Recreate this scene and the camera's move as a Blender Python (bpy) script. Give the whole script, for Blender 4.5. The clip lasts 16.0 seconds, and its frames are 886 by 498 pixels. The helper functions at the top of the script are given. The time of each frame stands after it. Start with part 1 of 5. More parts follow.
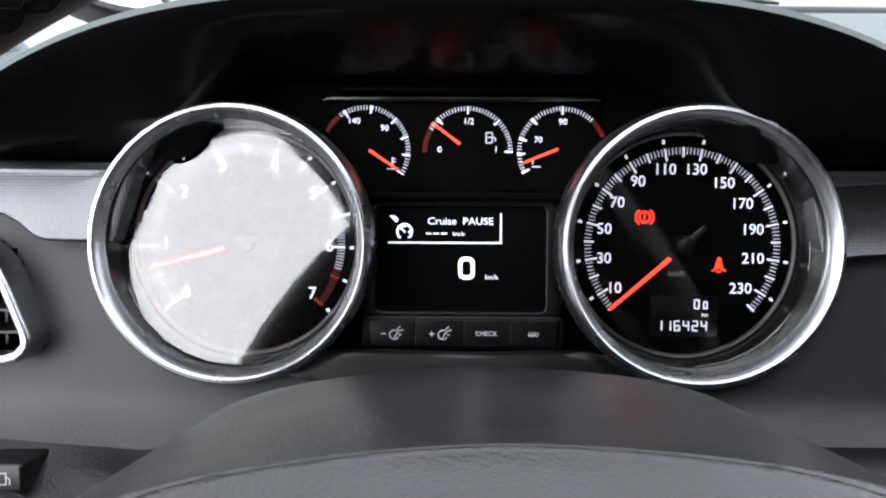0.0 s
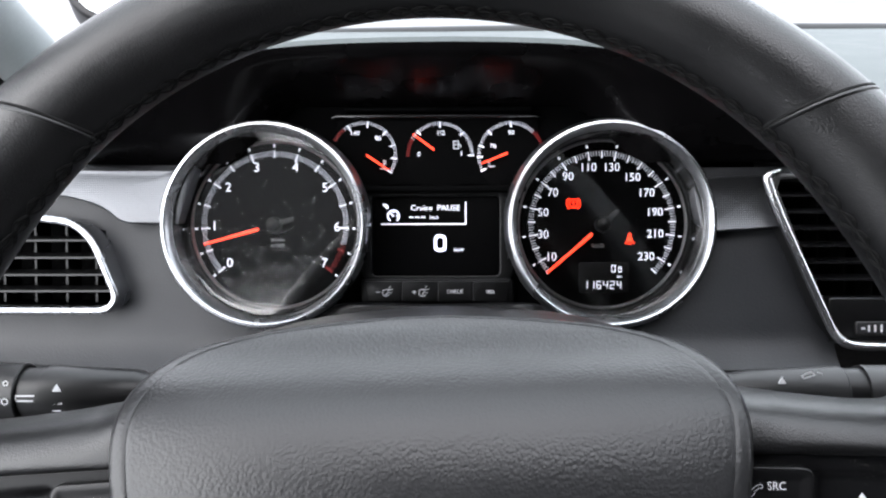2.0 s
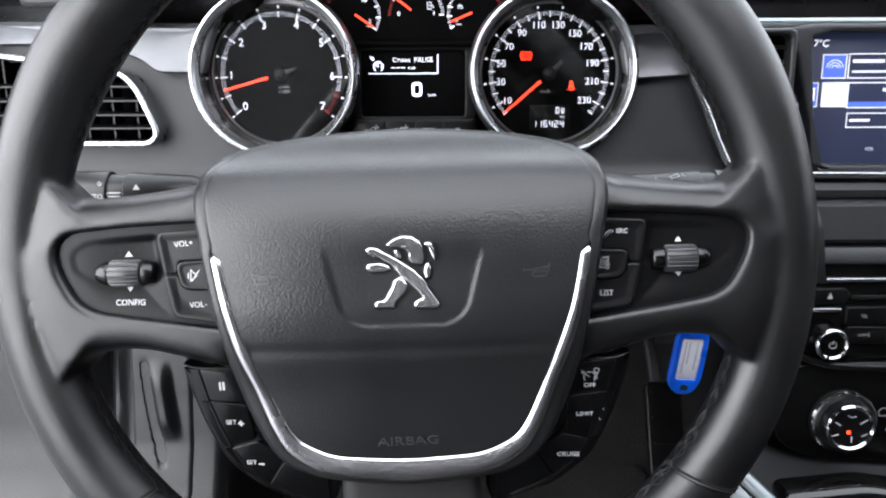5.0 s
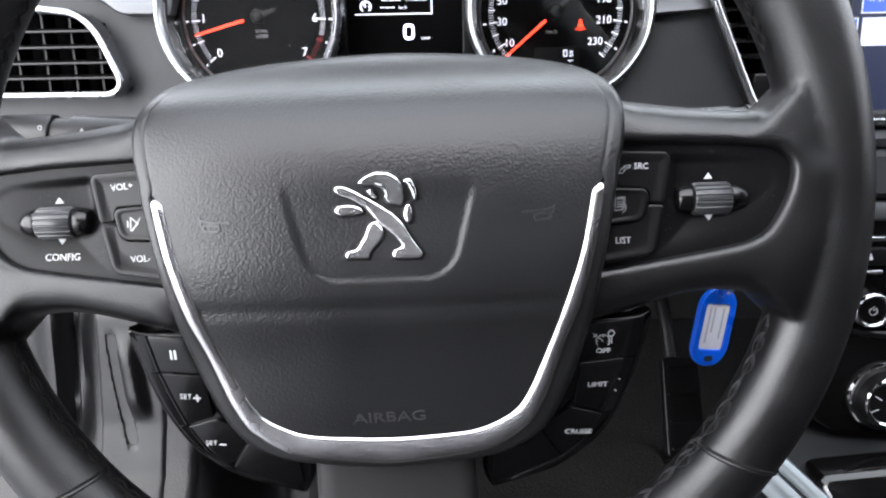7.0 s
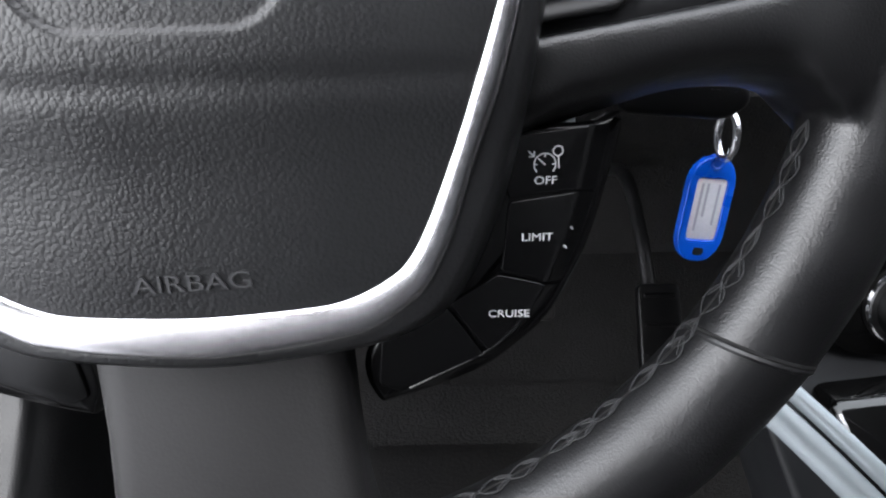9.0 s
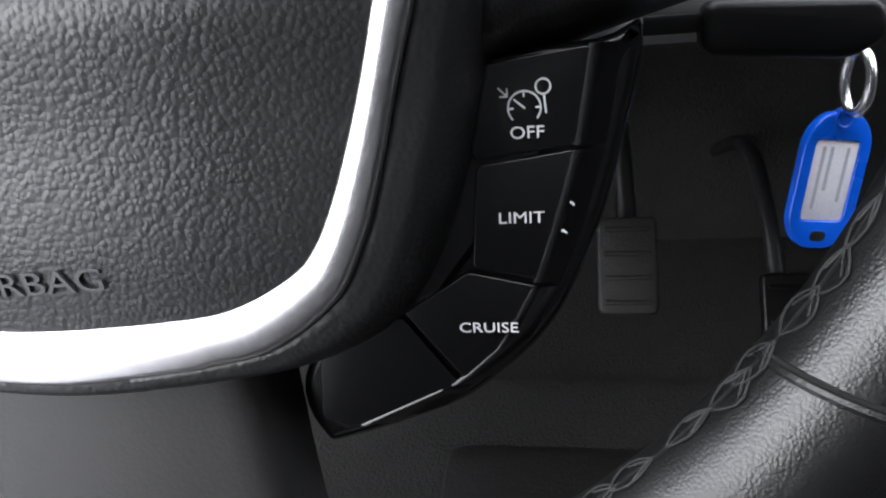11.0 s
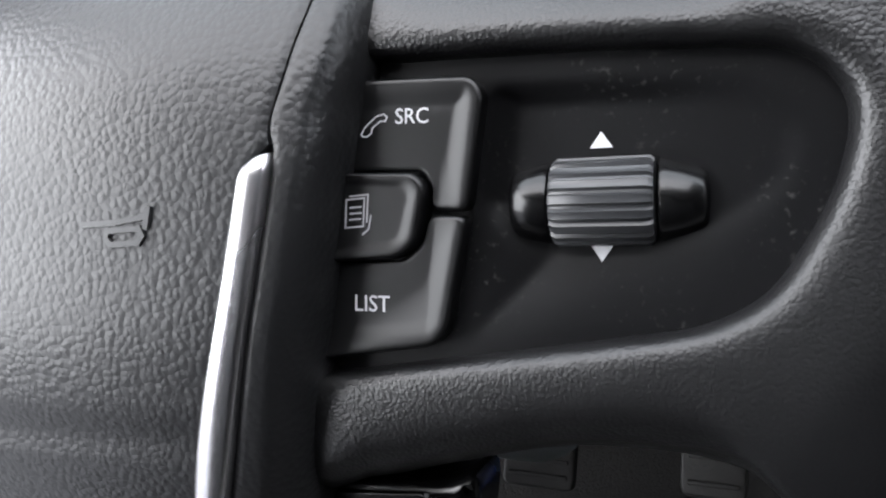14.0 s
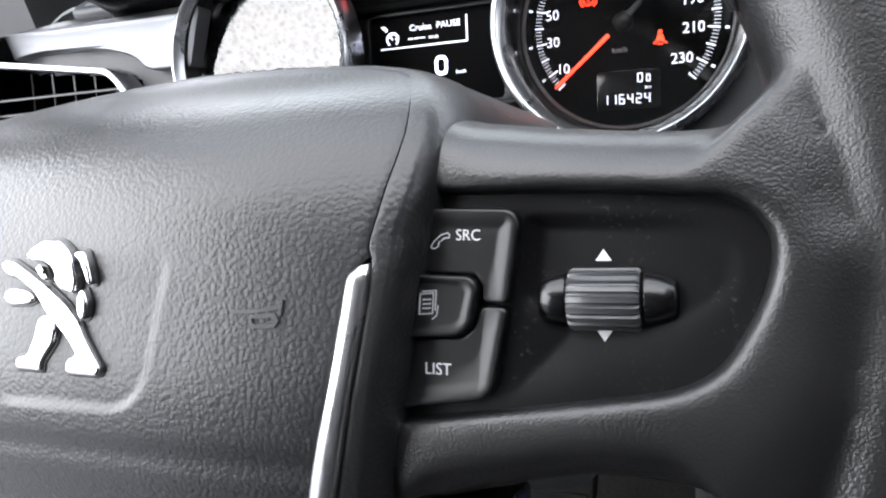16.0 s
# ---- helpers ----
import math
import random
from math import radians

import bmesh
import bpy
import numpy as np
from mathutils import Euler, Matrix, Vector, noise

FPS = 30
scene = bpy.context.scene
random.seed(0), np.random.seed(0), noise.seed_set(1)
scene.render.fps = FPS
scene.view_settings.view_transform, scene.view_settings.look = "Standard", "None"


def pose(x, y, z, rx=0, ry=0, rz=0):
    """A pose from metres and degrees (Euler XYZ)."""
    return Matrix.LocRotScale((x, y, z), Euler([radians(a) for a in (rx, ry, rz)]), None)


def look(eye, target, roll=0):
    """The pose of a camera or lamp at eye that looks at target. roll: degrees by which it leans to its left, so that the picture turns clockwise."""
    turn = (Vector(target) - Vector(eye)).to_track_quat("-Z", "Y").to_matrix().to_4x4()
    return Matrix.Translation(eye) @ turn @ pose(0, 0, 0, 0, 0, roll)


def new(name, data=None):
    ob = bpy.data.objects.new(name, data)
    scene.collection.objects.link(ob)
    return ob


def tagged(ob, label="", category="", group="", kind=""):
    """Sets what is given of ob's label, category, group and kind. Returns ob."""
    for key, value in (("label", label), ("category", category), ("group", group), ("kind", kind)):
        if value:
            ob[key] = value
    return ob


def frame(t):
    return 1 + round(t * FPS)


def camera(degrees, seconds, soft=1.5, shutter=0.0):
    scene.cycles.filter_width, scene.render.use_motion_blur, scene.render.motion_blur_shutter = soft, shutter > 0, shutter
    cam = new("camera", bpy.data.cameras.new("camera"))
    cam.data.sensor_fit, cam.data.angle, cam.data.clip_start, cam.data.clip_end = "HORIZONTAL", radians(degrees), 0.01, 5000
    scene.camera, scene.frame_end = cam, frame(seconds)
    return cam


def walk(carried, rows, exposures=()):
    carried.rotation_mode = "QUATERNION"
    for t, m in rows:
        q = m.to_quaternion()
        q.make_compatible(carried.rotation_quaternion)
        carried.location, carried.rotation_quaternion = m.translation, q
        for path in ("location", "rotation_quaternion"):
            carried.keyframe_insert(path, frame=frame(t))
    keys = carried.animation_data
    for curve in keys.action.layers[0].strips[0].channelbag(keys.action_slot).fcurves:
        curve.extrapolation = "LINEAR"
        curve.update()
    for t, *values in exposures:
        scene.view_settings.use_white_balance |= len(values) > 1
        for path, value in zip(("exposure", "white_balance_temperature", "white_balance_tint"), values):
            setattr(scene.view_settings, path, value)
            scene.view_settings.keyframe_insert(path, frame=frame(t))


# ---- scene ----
# The car's own frame: origin at the wheel's hub, x to the right, y ahead, z up along the dials' faces.
CAR = pose(0, 0, 0.72, -20, 0, 0)
cam = camera(63.50, 16.0, soft=2.2)
PATH = [
    (0, (-0.0096, -0.0789, 0.0925), (-0.0205, 0.9204, 0.0586), 0.33),
    (0.5, (-0.0064, -0.0994, 0.0893), (-0.0285, 0.9001, 0.0678), 0.09),
    (1, (-0.0032, -0.1270, 0.0862), (-0.0265, 0.8726, 0.0709), 0.14),
    (1.5, (0.0011, -0.1559, 0.0825), (-0.0281, 0.8435, 0.0685), -0.12),
    (2, (0.0065, -0.1881, 0.0792), (-0.0096, 0.8115, 0.0557), -0.16),
    (2.5, (0.0112, -0.2256, 0.0772), (0.0008, 0.7738, 0.0426), -0.01),
    (3, (0.0144, -0.2637, 0.0777), (0.0098, 0.7348, 0.0243), -0.02),
    (3.5, (0.0195, -0.2881, 0.0759), (0.0183, 0.7078, -0.0146), 0.12),
    (4, (0.0210, -0.2998, 0.0724), (0.0223, 0.6904, -0.0666), 0.34),
    (4.5, (0.0207, -0.3022, 0.0678), (0.0228, 0.6819, -0.1095), 0.21),
    (4.7, (0.0198, -0.3021, 0.0661), (0.0200, 0.6796, -0.1242), -0.01),
    (6.8, (0.0271, -0.2586, 0.0413), (0.0019, 0.7161, -0.1807), -1.01),
    (7, (0.0292, -0.2538, 0.0378), (0.0081, 0.7204, -0.1870), -0.98),
    (7.5, (0.0394, -0.2321, 0.0218), (0.0230, 0.7400, -0.2120), -0.63),
    (8, (0.0480, -0.2088, 0.0028), (0.0433, 0.7574, -0.2548), -0.61),
    (8.5, (0.0552, -0.1827, -0.0177), (0.0604, 0.7807, -0.2857), -0.60),
    (8.7, (0.0565, -0.1730, -0.0245), (0.0728, 0.7883, -0.2994), -0.67),
    (10.8, (0.0902, -0.1066, -0.0516), (-0.0747, 0.8387, -0.3333), -4.13),
    (11, (0.0927, -0.1038, -0.0498), (-0.0776, 0.8376, -0.3408), -4.15),
    (11.5, (0.0990, -0.0959, -0.0485), (-0.0802, 0.8433, -0.3414), -3.72),
    (12, (0.1036, -0.0900, -0.0427), (-0.1174, 0.8501, -0.3020), -4.00),
    (12.5, (0.1094, -0.0886, -0.0324), (-0.1463, 0.8542, -0.2460), -3.72),
    (13, (0.1174, -0.0883, -0.0200), (-0.1848, 0.8493, -0.1919), -3.66),
    (13.5, (0.1286, -0.0854, -0.0044), (-0.2111, 0.8413, -0.1647), -2.92),
    (14, (0.1403, -0.0823, 0.0054), (-0.2186, 0.8349, -0.1678), -2.78),
    (14.5, (0.1500, -0.0824, 0.0108), (-0.2357, 0.8251, -0.1556), -3.05),
    (15, (0.1557, -0.0898, 0.0142), (-0.2331, 0.8197, -0.1327), -2.96),
    (15.5, (0.1562, -0.1041, 0.0187), (-0.2295, 0.8086, -0.1160), -2.85),
    (16, (0.1499, -0.1209, 0.0228), (-0.2351, 0.7931, -0.1049), -2.89),
]
walk(cam, [(t, CAR @ look(eye, target, roll)) for t, eye, target, roll in PATH],
     exposures=[(0.0, -0.48), (1.0, -0.48), (1.5, -0.4), (2.5, -0.26), (4.0, -0.15), (7.0, 0.05), (8.5, 0.12), (11.5, 0.08), (13.0, 0.06), (14.0, 0.0), (14.5, 0.06), (16.0, 0.18)])
# ---- world, sun ----
world = bpy.data.worlds.new("overcast_sky")
scene.world = world
world.use_nodes = True
wn, wl = world.node_tree.nodes, world.node_tree.links
sky = wn.new("ShaderNodeTexSky")
sky.sky_type, sky.sun_disc = "NISHITA", False
sky.sun_elevation, sky.sun_rotation = radians(50), radians(200)
sky.air_density, sky.dust_density, sky.ozone_density = 1.0, 4.0, 1.0
pale = wn.new("ShaderNodeMixRGB")
pale.inputs[0].default_value = 0.7
pale.inputs[2].default_value = (41.0, 41.5, 44.8, 1)
wl.new(sky.outputs[0], pale.inputs[1])
wl.new(pale.outputs[0], wn["Background"].inputs[0])
wn["Background"].inputs[1].default_value = 0.20
sun = new("sun", bpy.data.lights.new("sun", "SUN"))
sun.data.energy, sun.data.angle, sun.data.color = 0.6, radians(25), (1.0, 0.97, 0.93)
sun.matrix_world = look((-4, -3, 5), (0, 0, 0.7))
door_light = new("doorway_daylight", bpy.data.lights.new("doorway_daylight", "AREA"))
door_light.data.shape, door_light.data.size, door_light.data.size_y = "RECTANGLE", 0.9, 0.62
door_light.data.energy, door_light.data.color = 9.5, (0.95, 0.985, 1.0)
door_light.matrix_world = look((-0.60, -0.34, 0.98), (0.2, -0.1, 0.76))

roof_light = new("roof_daylight", bpy.data.lights.new("roof_daylight", "AREA"))
roof_light.data.shape, roof_light.data.size, roof_light.data.size_y = "RECTANGLE", 0.9, 0.32
roof_light.data.energy, roof_light.data.color = 1.6, (0.97, 0.99, 1.0)
roof_light.matrix_world = pose(0.05, -0.17, 1.26)

# ---- materials ----


def material(name, base, rough=0.5, metal=0.0, grain=0.0, size=0.001, kind="noise", vary=0.12, spec=0.5, coat=0.0, wear=0.06, dust=0.0):
    """A principled surface: base colour varied at two scales, roughness varied, relief of the given depth and size in metres."""
    m = bpy.data.materials.new(name)
    m.use_nodes = True
    n, l = m.node_tree.nodes, m.node_tree.links
    b = n["Principled BSDF"]
    b.inputs["Metallic"].default_value = metal
    b.inputs["Specular IOR Level"].default_value = spec
    b.inputs["Coat Weight"].default_value = coat
    b.inputs["Coat Roughness"].default_value = 0.06
    place = n.new("ShaderNodeTexCoord")
    big, fine = n.new("ShaderNodeTexNoise"), n.new("ShaderNodeTexNoise")
    big.inputs["Scale"].default_value, big.inputs["Detail"].default_value = 22.0, 4.0
    fine.inputs["Scale"].default_value, fine.inputs["Detail"].default_value = 900.0, 2.0
    for t in (big, fine):
        l.new(place.outputs["Object"], t.inputs["Vector"])
    both = n.new("ShaderNodeMath")
    both.operation = "ADD"
    l.new(big.outputs["Fac"], both.inputs[0])
    l.new(fine.outputs["Fac"], both.inputs[1])
    tint = n.new("ShaderNodeMapRange")
    tint.inputs["From Min"].default_value, tint.inputs["From Max"].default_value = 0.6, 1.4
    tint.inputs["To Min"].default_value, tint.inputs["To Max"].default_value = 1 - vary, 1 + vary
    l.new(both.outputs[0], tint.inputs["Value"])
    mul = n.new("ShaderNodeVectorMath")
    mul.operation = "SCALE"
    mul.inputs[0].default_value = base
    l.new(tint.outputs[0], mul.inputs["Scale"])
    if dust:  # pale specks gathered in patches
        speck, patch = n.new("ShaderNodeTexNoise"), n.new("ShaderNodeTexNoise")
        speck.inputs["Scale"].default_value, speck.inputs["Detail"].default_value = 850.0, 3.0
        patch.inputs["Scale"].default_value, patch.inputs["Detail"].default_value = 60.0, 3.0
        amount = []
        for t, lo, hi in ((speck, 0.60, 0.74), (patch, 0.48, 0.66)):
            l.new(place.outputs["Object"], t.inputs["Vector"])
            r = n.new("ShaderNodeMapRange")
            r.inputs["From Min"].default_value, r.inputs["From Max"].default_value = lo, hi
            r.inputs["To Max"].default_value = dust if t is speck else 1.0
            l.new(t.outputs["Fac"], r.inputs["Value"])
            amount.append(r)
        both2 = n.new("ShaderNodeMath")
        both2.operation = "MULTIPLY"
        l.new(amount[0].outputs[0], both2.inputs[0])
        l.new(amount[1].outputs[0], both2.inputs[1])
        mix = n.new("ShaderNodeMixRGB")
        mix.inputs[2].default_value = (0.20, 0.195, 0.185, 1)
        l.new(both2.outputs[0], mix.inputs[0])
        l.new(mul.outputs[0], mix.inputs[1])
        l.new(mix.outputs[0], b.inputs["Base Color"])
    else:
        l.new(mul.outputs[0], b.inputs["Base Color"])
    ro = n.new("ShaderNodeMapRange")
    ro.inputs["From Min"].default_value, ro.inputs["From Max"].default_value = 0.3, 0.7
    ro.inputs["To Min"].default_value, ro.inputs["To Max"].default_value = max(0.02, rough - wear), min(1, rough + wear)
    l.new(big.outputs["Fac"], ro.inputs["Value"])
    l.new(ro.outputs[0], b.inputs["Roughness"])
    if grain:
        bump = n.new("ShaderNodeBump")
        bump.inputs["Strength"].default_value = 1.0
        bump.inputs["Distance"].default_value = grain
        if kind == "noise":
            g = n.new("ShaderNodeTexNoise")
            g.inputs["Scale"].default_value, g.inputs["Detail"].default_value = 1 / size, 3.0
            out = g.outputs["Fac"]
        elif kind == "weave":
            g = n.new("ShaderNodeTexWave")
            g.wave_type, g.bands_direction = "BANDS", "Y"
            g.inputs["Scale"].default_value = 0.31 / size
            h = n.new("ShaderNodeTexWave")
            h.wave_type, h.bands_direction = "BANDS", "X"
            h.inputs["Scale"].default_value = 0.31 / size
            l.new(place.outputs["Object"], h.inputs["Vector"])
            mx = n.new("ShaderNodeMath")
            mx.operation = "MAXIMUM"
            l.new(g.outputs["Fac"], mx.inputs[0])
            l.new(h.outputs["Fac"], mx.inputs[1])
            out = mx.outputs[0]
        else:  # hide: pebbles with creases between
            wob = n.new("ShaderNodeTexNoise")
            wob.inputs["Scale"].default_value, wob.inputs["Detail"].default_value = 0.6 / size, 2.0
            l.new(place.outputs["Object"], wob.inputs["Vector"])
            shift = n.new("ShaderNodeVectorMath")
            shift.operation = "MULTIPLY_ADD"
            shift.inputs[1].default_value = (size * 0.7,) * 3
            l.new(wob.outputs["Color"], shift.inputs[0])
            l.new(place.outputs["Object"], shift.inputs[2])
            g = n.new("ShaderNodeTexVoronoi")
            g.feature = "SMOOTH_F1"
            g.inputs["Smoothness"].default_value = 0.12
            g.inputs["Scale"].default_value = 1 / size
            l.new(shift.outputs[0], g.inputs["Vector"])
            inv = n.new("ShaderNodeMath")
            inv.operation = "MULTIPLY"
            inv.inputs[1].default_value = -1.0
            l.new(g.outputs["Distance"], inv.inputs[0])
            out = inv.outputs[0]
        if kind != "hide":
            l.new(place.outputs["Object"], g.inputs["Vector"])
        l.new(out, bump.inputs["Height"])
        l.new(bump.outputs[0], b.inputs["Normal"])
    return m


def glow(name, color, strength):
    m = bpy.data.materials.new(name)
    m.use_nodes = True
    b = m.node_tree.nodes["Principled BSDF"]
    b.inputs["Base Color"].default_value = (*color, 1)
    b.inputs["Roughness"].default_value = 0.5
    b.inputs["Emission Color"].default_value = (*color, 1)
    b.inputs["Emission Strength"].default_value = strength
    return m


def pane_material(name, gloss=0.02, tint=(1, 1, 1), ior=1.22):
    """A thin clear pane: transparent, with a mirror sheen by Fresnel."""
    m = bpy.data.materials.new(name)
    m.use_nodes = True
    n, l = m.node_tree.nodes, m.node_tree.links
    n.remove(n["Principled BSDF"])
    clear, shine, mix, fres = (n.new("ShaderNode" + k) for k in ("BsdfTransparent", "BsdfGlossy", "MixShader", "Fresnel"))
    clear.inputs[0].default_value = (*tint, 1)
    shine.inputs["Roughness"].default_value = gloss
    fres.inputs[0].default_value = ior
    l.new(fres.outputs[0], mix.inputs[0])
    l.new(clear.outputs[0], mix.inputs[1])
    l.new(shine.outputs[0], mix.inputs[2])
    l.new(mix.outputs[0], n["Material Output"].inputs[0])
    return m


PAD = material("embossed_airbag_plastic", (0.0095, 0.0096, 0.0103), 0.36, spec=0.42, grain=0.00011, size=0.0011, kind="hide")
SHELLSKIN = material("hub_shell_plastic", (0.0095, 0.0096, 0.0103), 0.36, spec=0.42, grain=0.0001, size=0.0012, kind="hide")
LEATHER = material("worn_black_leather", (0.0038, 0.0038, 0.0042), 0.36, spec=0.53, grain=0.00007, size=0.0006, kind="hide", wear=0.1)
TRIMCHROME = material("brushed_trim_metal", (0.77, 0.755, 0.775), 0.26, metal=1.0, vary=0.02, wear=0.03)
THREAD = material("grey_thread", (0.015, 0.0153, 0.0162), 0.45)
BLACKTHREAD = material("black_thread", (0.005, 0.005, 0.005), 0.9, spec=0.2)
BEZEL = material("satin_bezel_metal", (0.46, 0.47, 0.49), 0.27, metal=1.0, vary=0.02, wear=0.02)
SOFT = material("grey_soft_dash", (0.0155, 0.0163, 0.0185), 0.48, spec=0.35, grain=0.00008, size=0.0011, kind="hide")
TOPSKIN = material("dash_top_skin", (0.080, 0.090, 0.090), 0.68, spec=0.3, grain=0.00008, size=0.0012, kind="hide")
MATTE = material("matte_black_plastic", (0.008, 0.008, 0.0086), 0.42, grain=0.00003, size=0.0006)
DARK = material("dark_lower_plastic", (0.013, 0.013, 0.0142), 0.5, grain=0.00005, size=0.0009)
LINING = material("hood_lining_plastic", (0.0022, 0.0020, 0.0022), 0.27, spec=0.15, grain=0.00003, size=0.0006)
SATIN = material("satin_black_plastic", (0.0035, 0.0035, 0.0038), 0.33, spec=0.35, grain=0.00001, size=0.0004)
PIANO = material("gloss_black_plastic", (0.003, 0.003, 0.003), 0.1, wear=0.03)
GREYPLASTIC = material("grey_spoke_plastic", (0.0175, 0.0170, 0.0172), 0.46, grain=0.00004, size=0.0011, kind="hide")
CHROME = material("satin_chrome", (0.80, 0.80, 0.82), 0.26, metal=1.0, vary=0.03, wear=0.04)
EMBLEM = material("emblem_chrome", (0.72, 0.71, 0.72), 0.2, metal=1.0, vary=0.02)
POLISH = material("polished_chrome", (0.86, 0.86, 0.87), 0.1, metal=1.0, vary=0.02, wear=0.03)
SILVER = material("patterned_silver_trim", (0.115, 0.118, 0.125), 0.34, metal=1.0, grain=0.00012, size=0.0013, kind="weave", vary=0.06)
FACE = material("dial_face_black", (0.0012, 0.0012, 0.0013), 0.6, spec=0.02)
PANELSKIN = material("dusty_black_panel", (0.004, 0.004, 0.0044), 0.34, grain=0.00001, size=0.0004, dust=0.16, spec=0.17)
WORNRIB = material("worn_roller_rubber", (0.027, 0.028, 0.03), 0.3, dust=0.2)
KNEE = material("grey_knee_plastic", (0.0035, 0.0036, 0.0039), 0.33, spec=0.32, grain=0.00008, size=0.0011, kind="hide")
STRIP = material("satin_console_strip", (0.23, 0.255, 0.27), 0.4, metal=0.8, vary=0.04)
RINGGREY = material("grey_dial_ring", (0.42, 0.42, 0.43), 0.32, metal=0.9)
LETTERED = material("raised_letter_plastic", (0.034, 0.034, 0.036), 0.42)
MOULDED = material("moulded_mark_plastic", (0.018, 0.018, 0.019), 0.34)
KEYBLACK = material("black_key_plastic", (0.003, 0.003, 0.0032), 0.32, spec=0.25)
PODBLACK = material("black_pod_plastic", (0.0022, 0.0022, 0.0024), 0.22, spec=0.42, grain=0.00001, size=0.0004)
WELL = material("dial_well_black", (0.004, 0.004, 0.004), 0.24, spec=0.6)
PRINT = material("white_print", (0.50, 0.505, 0.52), 0.5, vary=0.04)
GREYPRINT = material("grey_print", (0.30, 0.30, 0.31), 0.5, vary=0.04)
CARPET = material("grey_carpet", (0.012, 0.0115, 0.011), 0.95, grain=0.002, size=0.003)
CONSOLE = material("console_plastic", (0.0075, 0.008, 0.009), 0.55, spec=0.22, grain=0.00004, size=0.0009)
COLUMN = material("grey_column_plastic", (0.09, 0.10, 0.103), 0.55, grain=0.00004, size=0.0009)
RUBBER = material("pedal_rubber", (0.006, 0.0055, 0.0052), 0.6, grain=0.0005, size=0.003)
LINER = material("dark_headliner", (0.09, 0.09, 0.095), 0.9, grain=0.0003, size=0.002)
PILLARSKIN = material("pale_grey_pillar_trim", (0.19, 0.205, 0.21), 0.7, grain=0.0002, size=0.001)
BLUE = material("blue_tag_plastic", (0.0, 0.09, 0.62), 0.3, vary=0.05, spec=0.6)
PAPER = material("tag_paper", (0.62, 0.62, 0.66), 0.8)
INK = material("faint_ink", (0.36, 0.36, 0.42), 0.8)
BRASS = material("worn_key_metal", (0.20, 0.19, 0.17), 0.36, metal=1.0)
CONCRETE = material("pale_concrete", (0.20, 0.205, 0.21), 0.9, grain=0.003, size=0.02)
MIRRORGLASS = material("mirror_glass", (0.5, 0.53, 0.53), 0.06, metal=1.0, vary=0.15)
PAINT = material("dark_car_paint", (0.03, 0.03, 0.035), 0.2, coat=0.6)
LIT = glow("lit_white_marks", (0.86, 0.88, 1.0), 1.35)
LITFINE = glow("lit_fine_ticks", (0.74, 0.76, 0.86), 0.95)
LITSOFT = glow("lit_grey_marks", (0.75, 0.77, 0.85), 0.28)
NEEDLE = glow("lit_orange_red_needle", (1.0, 0.05, 0.02), 4.2)
REDLIT = glow("lit_red_marks", (0.30, 0.012, 0.012), 0.10)
WARN = glow("lit_warning_red", (1.0, 0.048, 0.014), 3.2)
SCREEN = glow("screen_navy", (0.010, 0.014, 0.035), 0.9)
SCREENBLUE = glow("screen_blue", (0.05, 0.10, 0.42), 0.8)
SCREENPALE = glow("screen_pale", (0.55, 0.58, 0.85), 0.8)
CLEAR = pane_material("clear_cover", 0.03, ior=1.62)
WINDOW = pane_material("window_glass", 0.0, (0.9, 0.95, 0.95))

# ---- building helpers; lengths in millimetres, shown in metres ----
MM = 0.001


def thing(name, m, label, category, group="", kind=""):
    ob = new(name)
    ob.empty_display_size = 0.02
    ob.matrix_world = m
    return tagged(ob, label, category, group, kind)


def part(name, bm, mat, parent=None, label="", smooth=True, m=None):
    """Links a bmesh in millimetres as one mesh object, under a thing or part or at the pose m."""
    me = bpy.data.meshes.new(name)
    bmesh.ops.scale(bm, vec=(MM,) * 3, verts=bm.verts)
    bmesh.ops.recalc_face_normals(bm, faces=bm.faces)
    for f in bm.faces:
        f.smooth = smooth and len(f.verts) <= 12
    bm.to_mesh(me)
    bm.free()
    me.materials.append(mat)
    if smooth:
        me.set_sharp_from_angle(angle=radians(38))
    ob = new(name, me)
    if parent is not None:
        ob.parent = parent
    elif m is not None:
        ob.matrix_world = m
    if label:
        ob["label"] = label
    return ob


def structure(name, bm, mat, m, label, category):
    return tagged(part(name, bm, mat, None, "", True, m), label, category, "", "structure")


def curve_points(pts, n=12, closed=True):
    """A smooth line through the given points, n steps for each."""
    out, k = [], len(pts)
    dim = len(pts[0])
    for i in range(k if closed else k - 1):
        p = [pts[(i + j) % k] if closed else pts[min(max(i + j, 0), k - 1)] for j in (-1, 0, 1, 2)]
        for s in range(n):
            t = s / n
            out.append(tuple(0.5 * (2 * p[1][d] + (p[2][d] - p[0][d]) * t + (2 * p[0][d] - 5 * p[1][d] + 4 * p[2][d] - p[3][d]) * t * t
                                    + (3 * p[1][d] - p[0][d] - 3 * p[2][d] + p[3][d]) * t ** 3) for d in range(dim)))
    if not closed:
        out.append(tuple(pts[-1]))
    return out


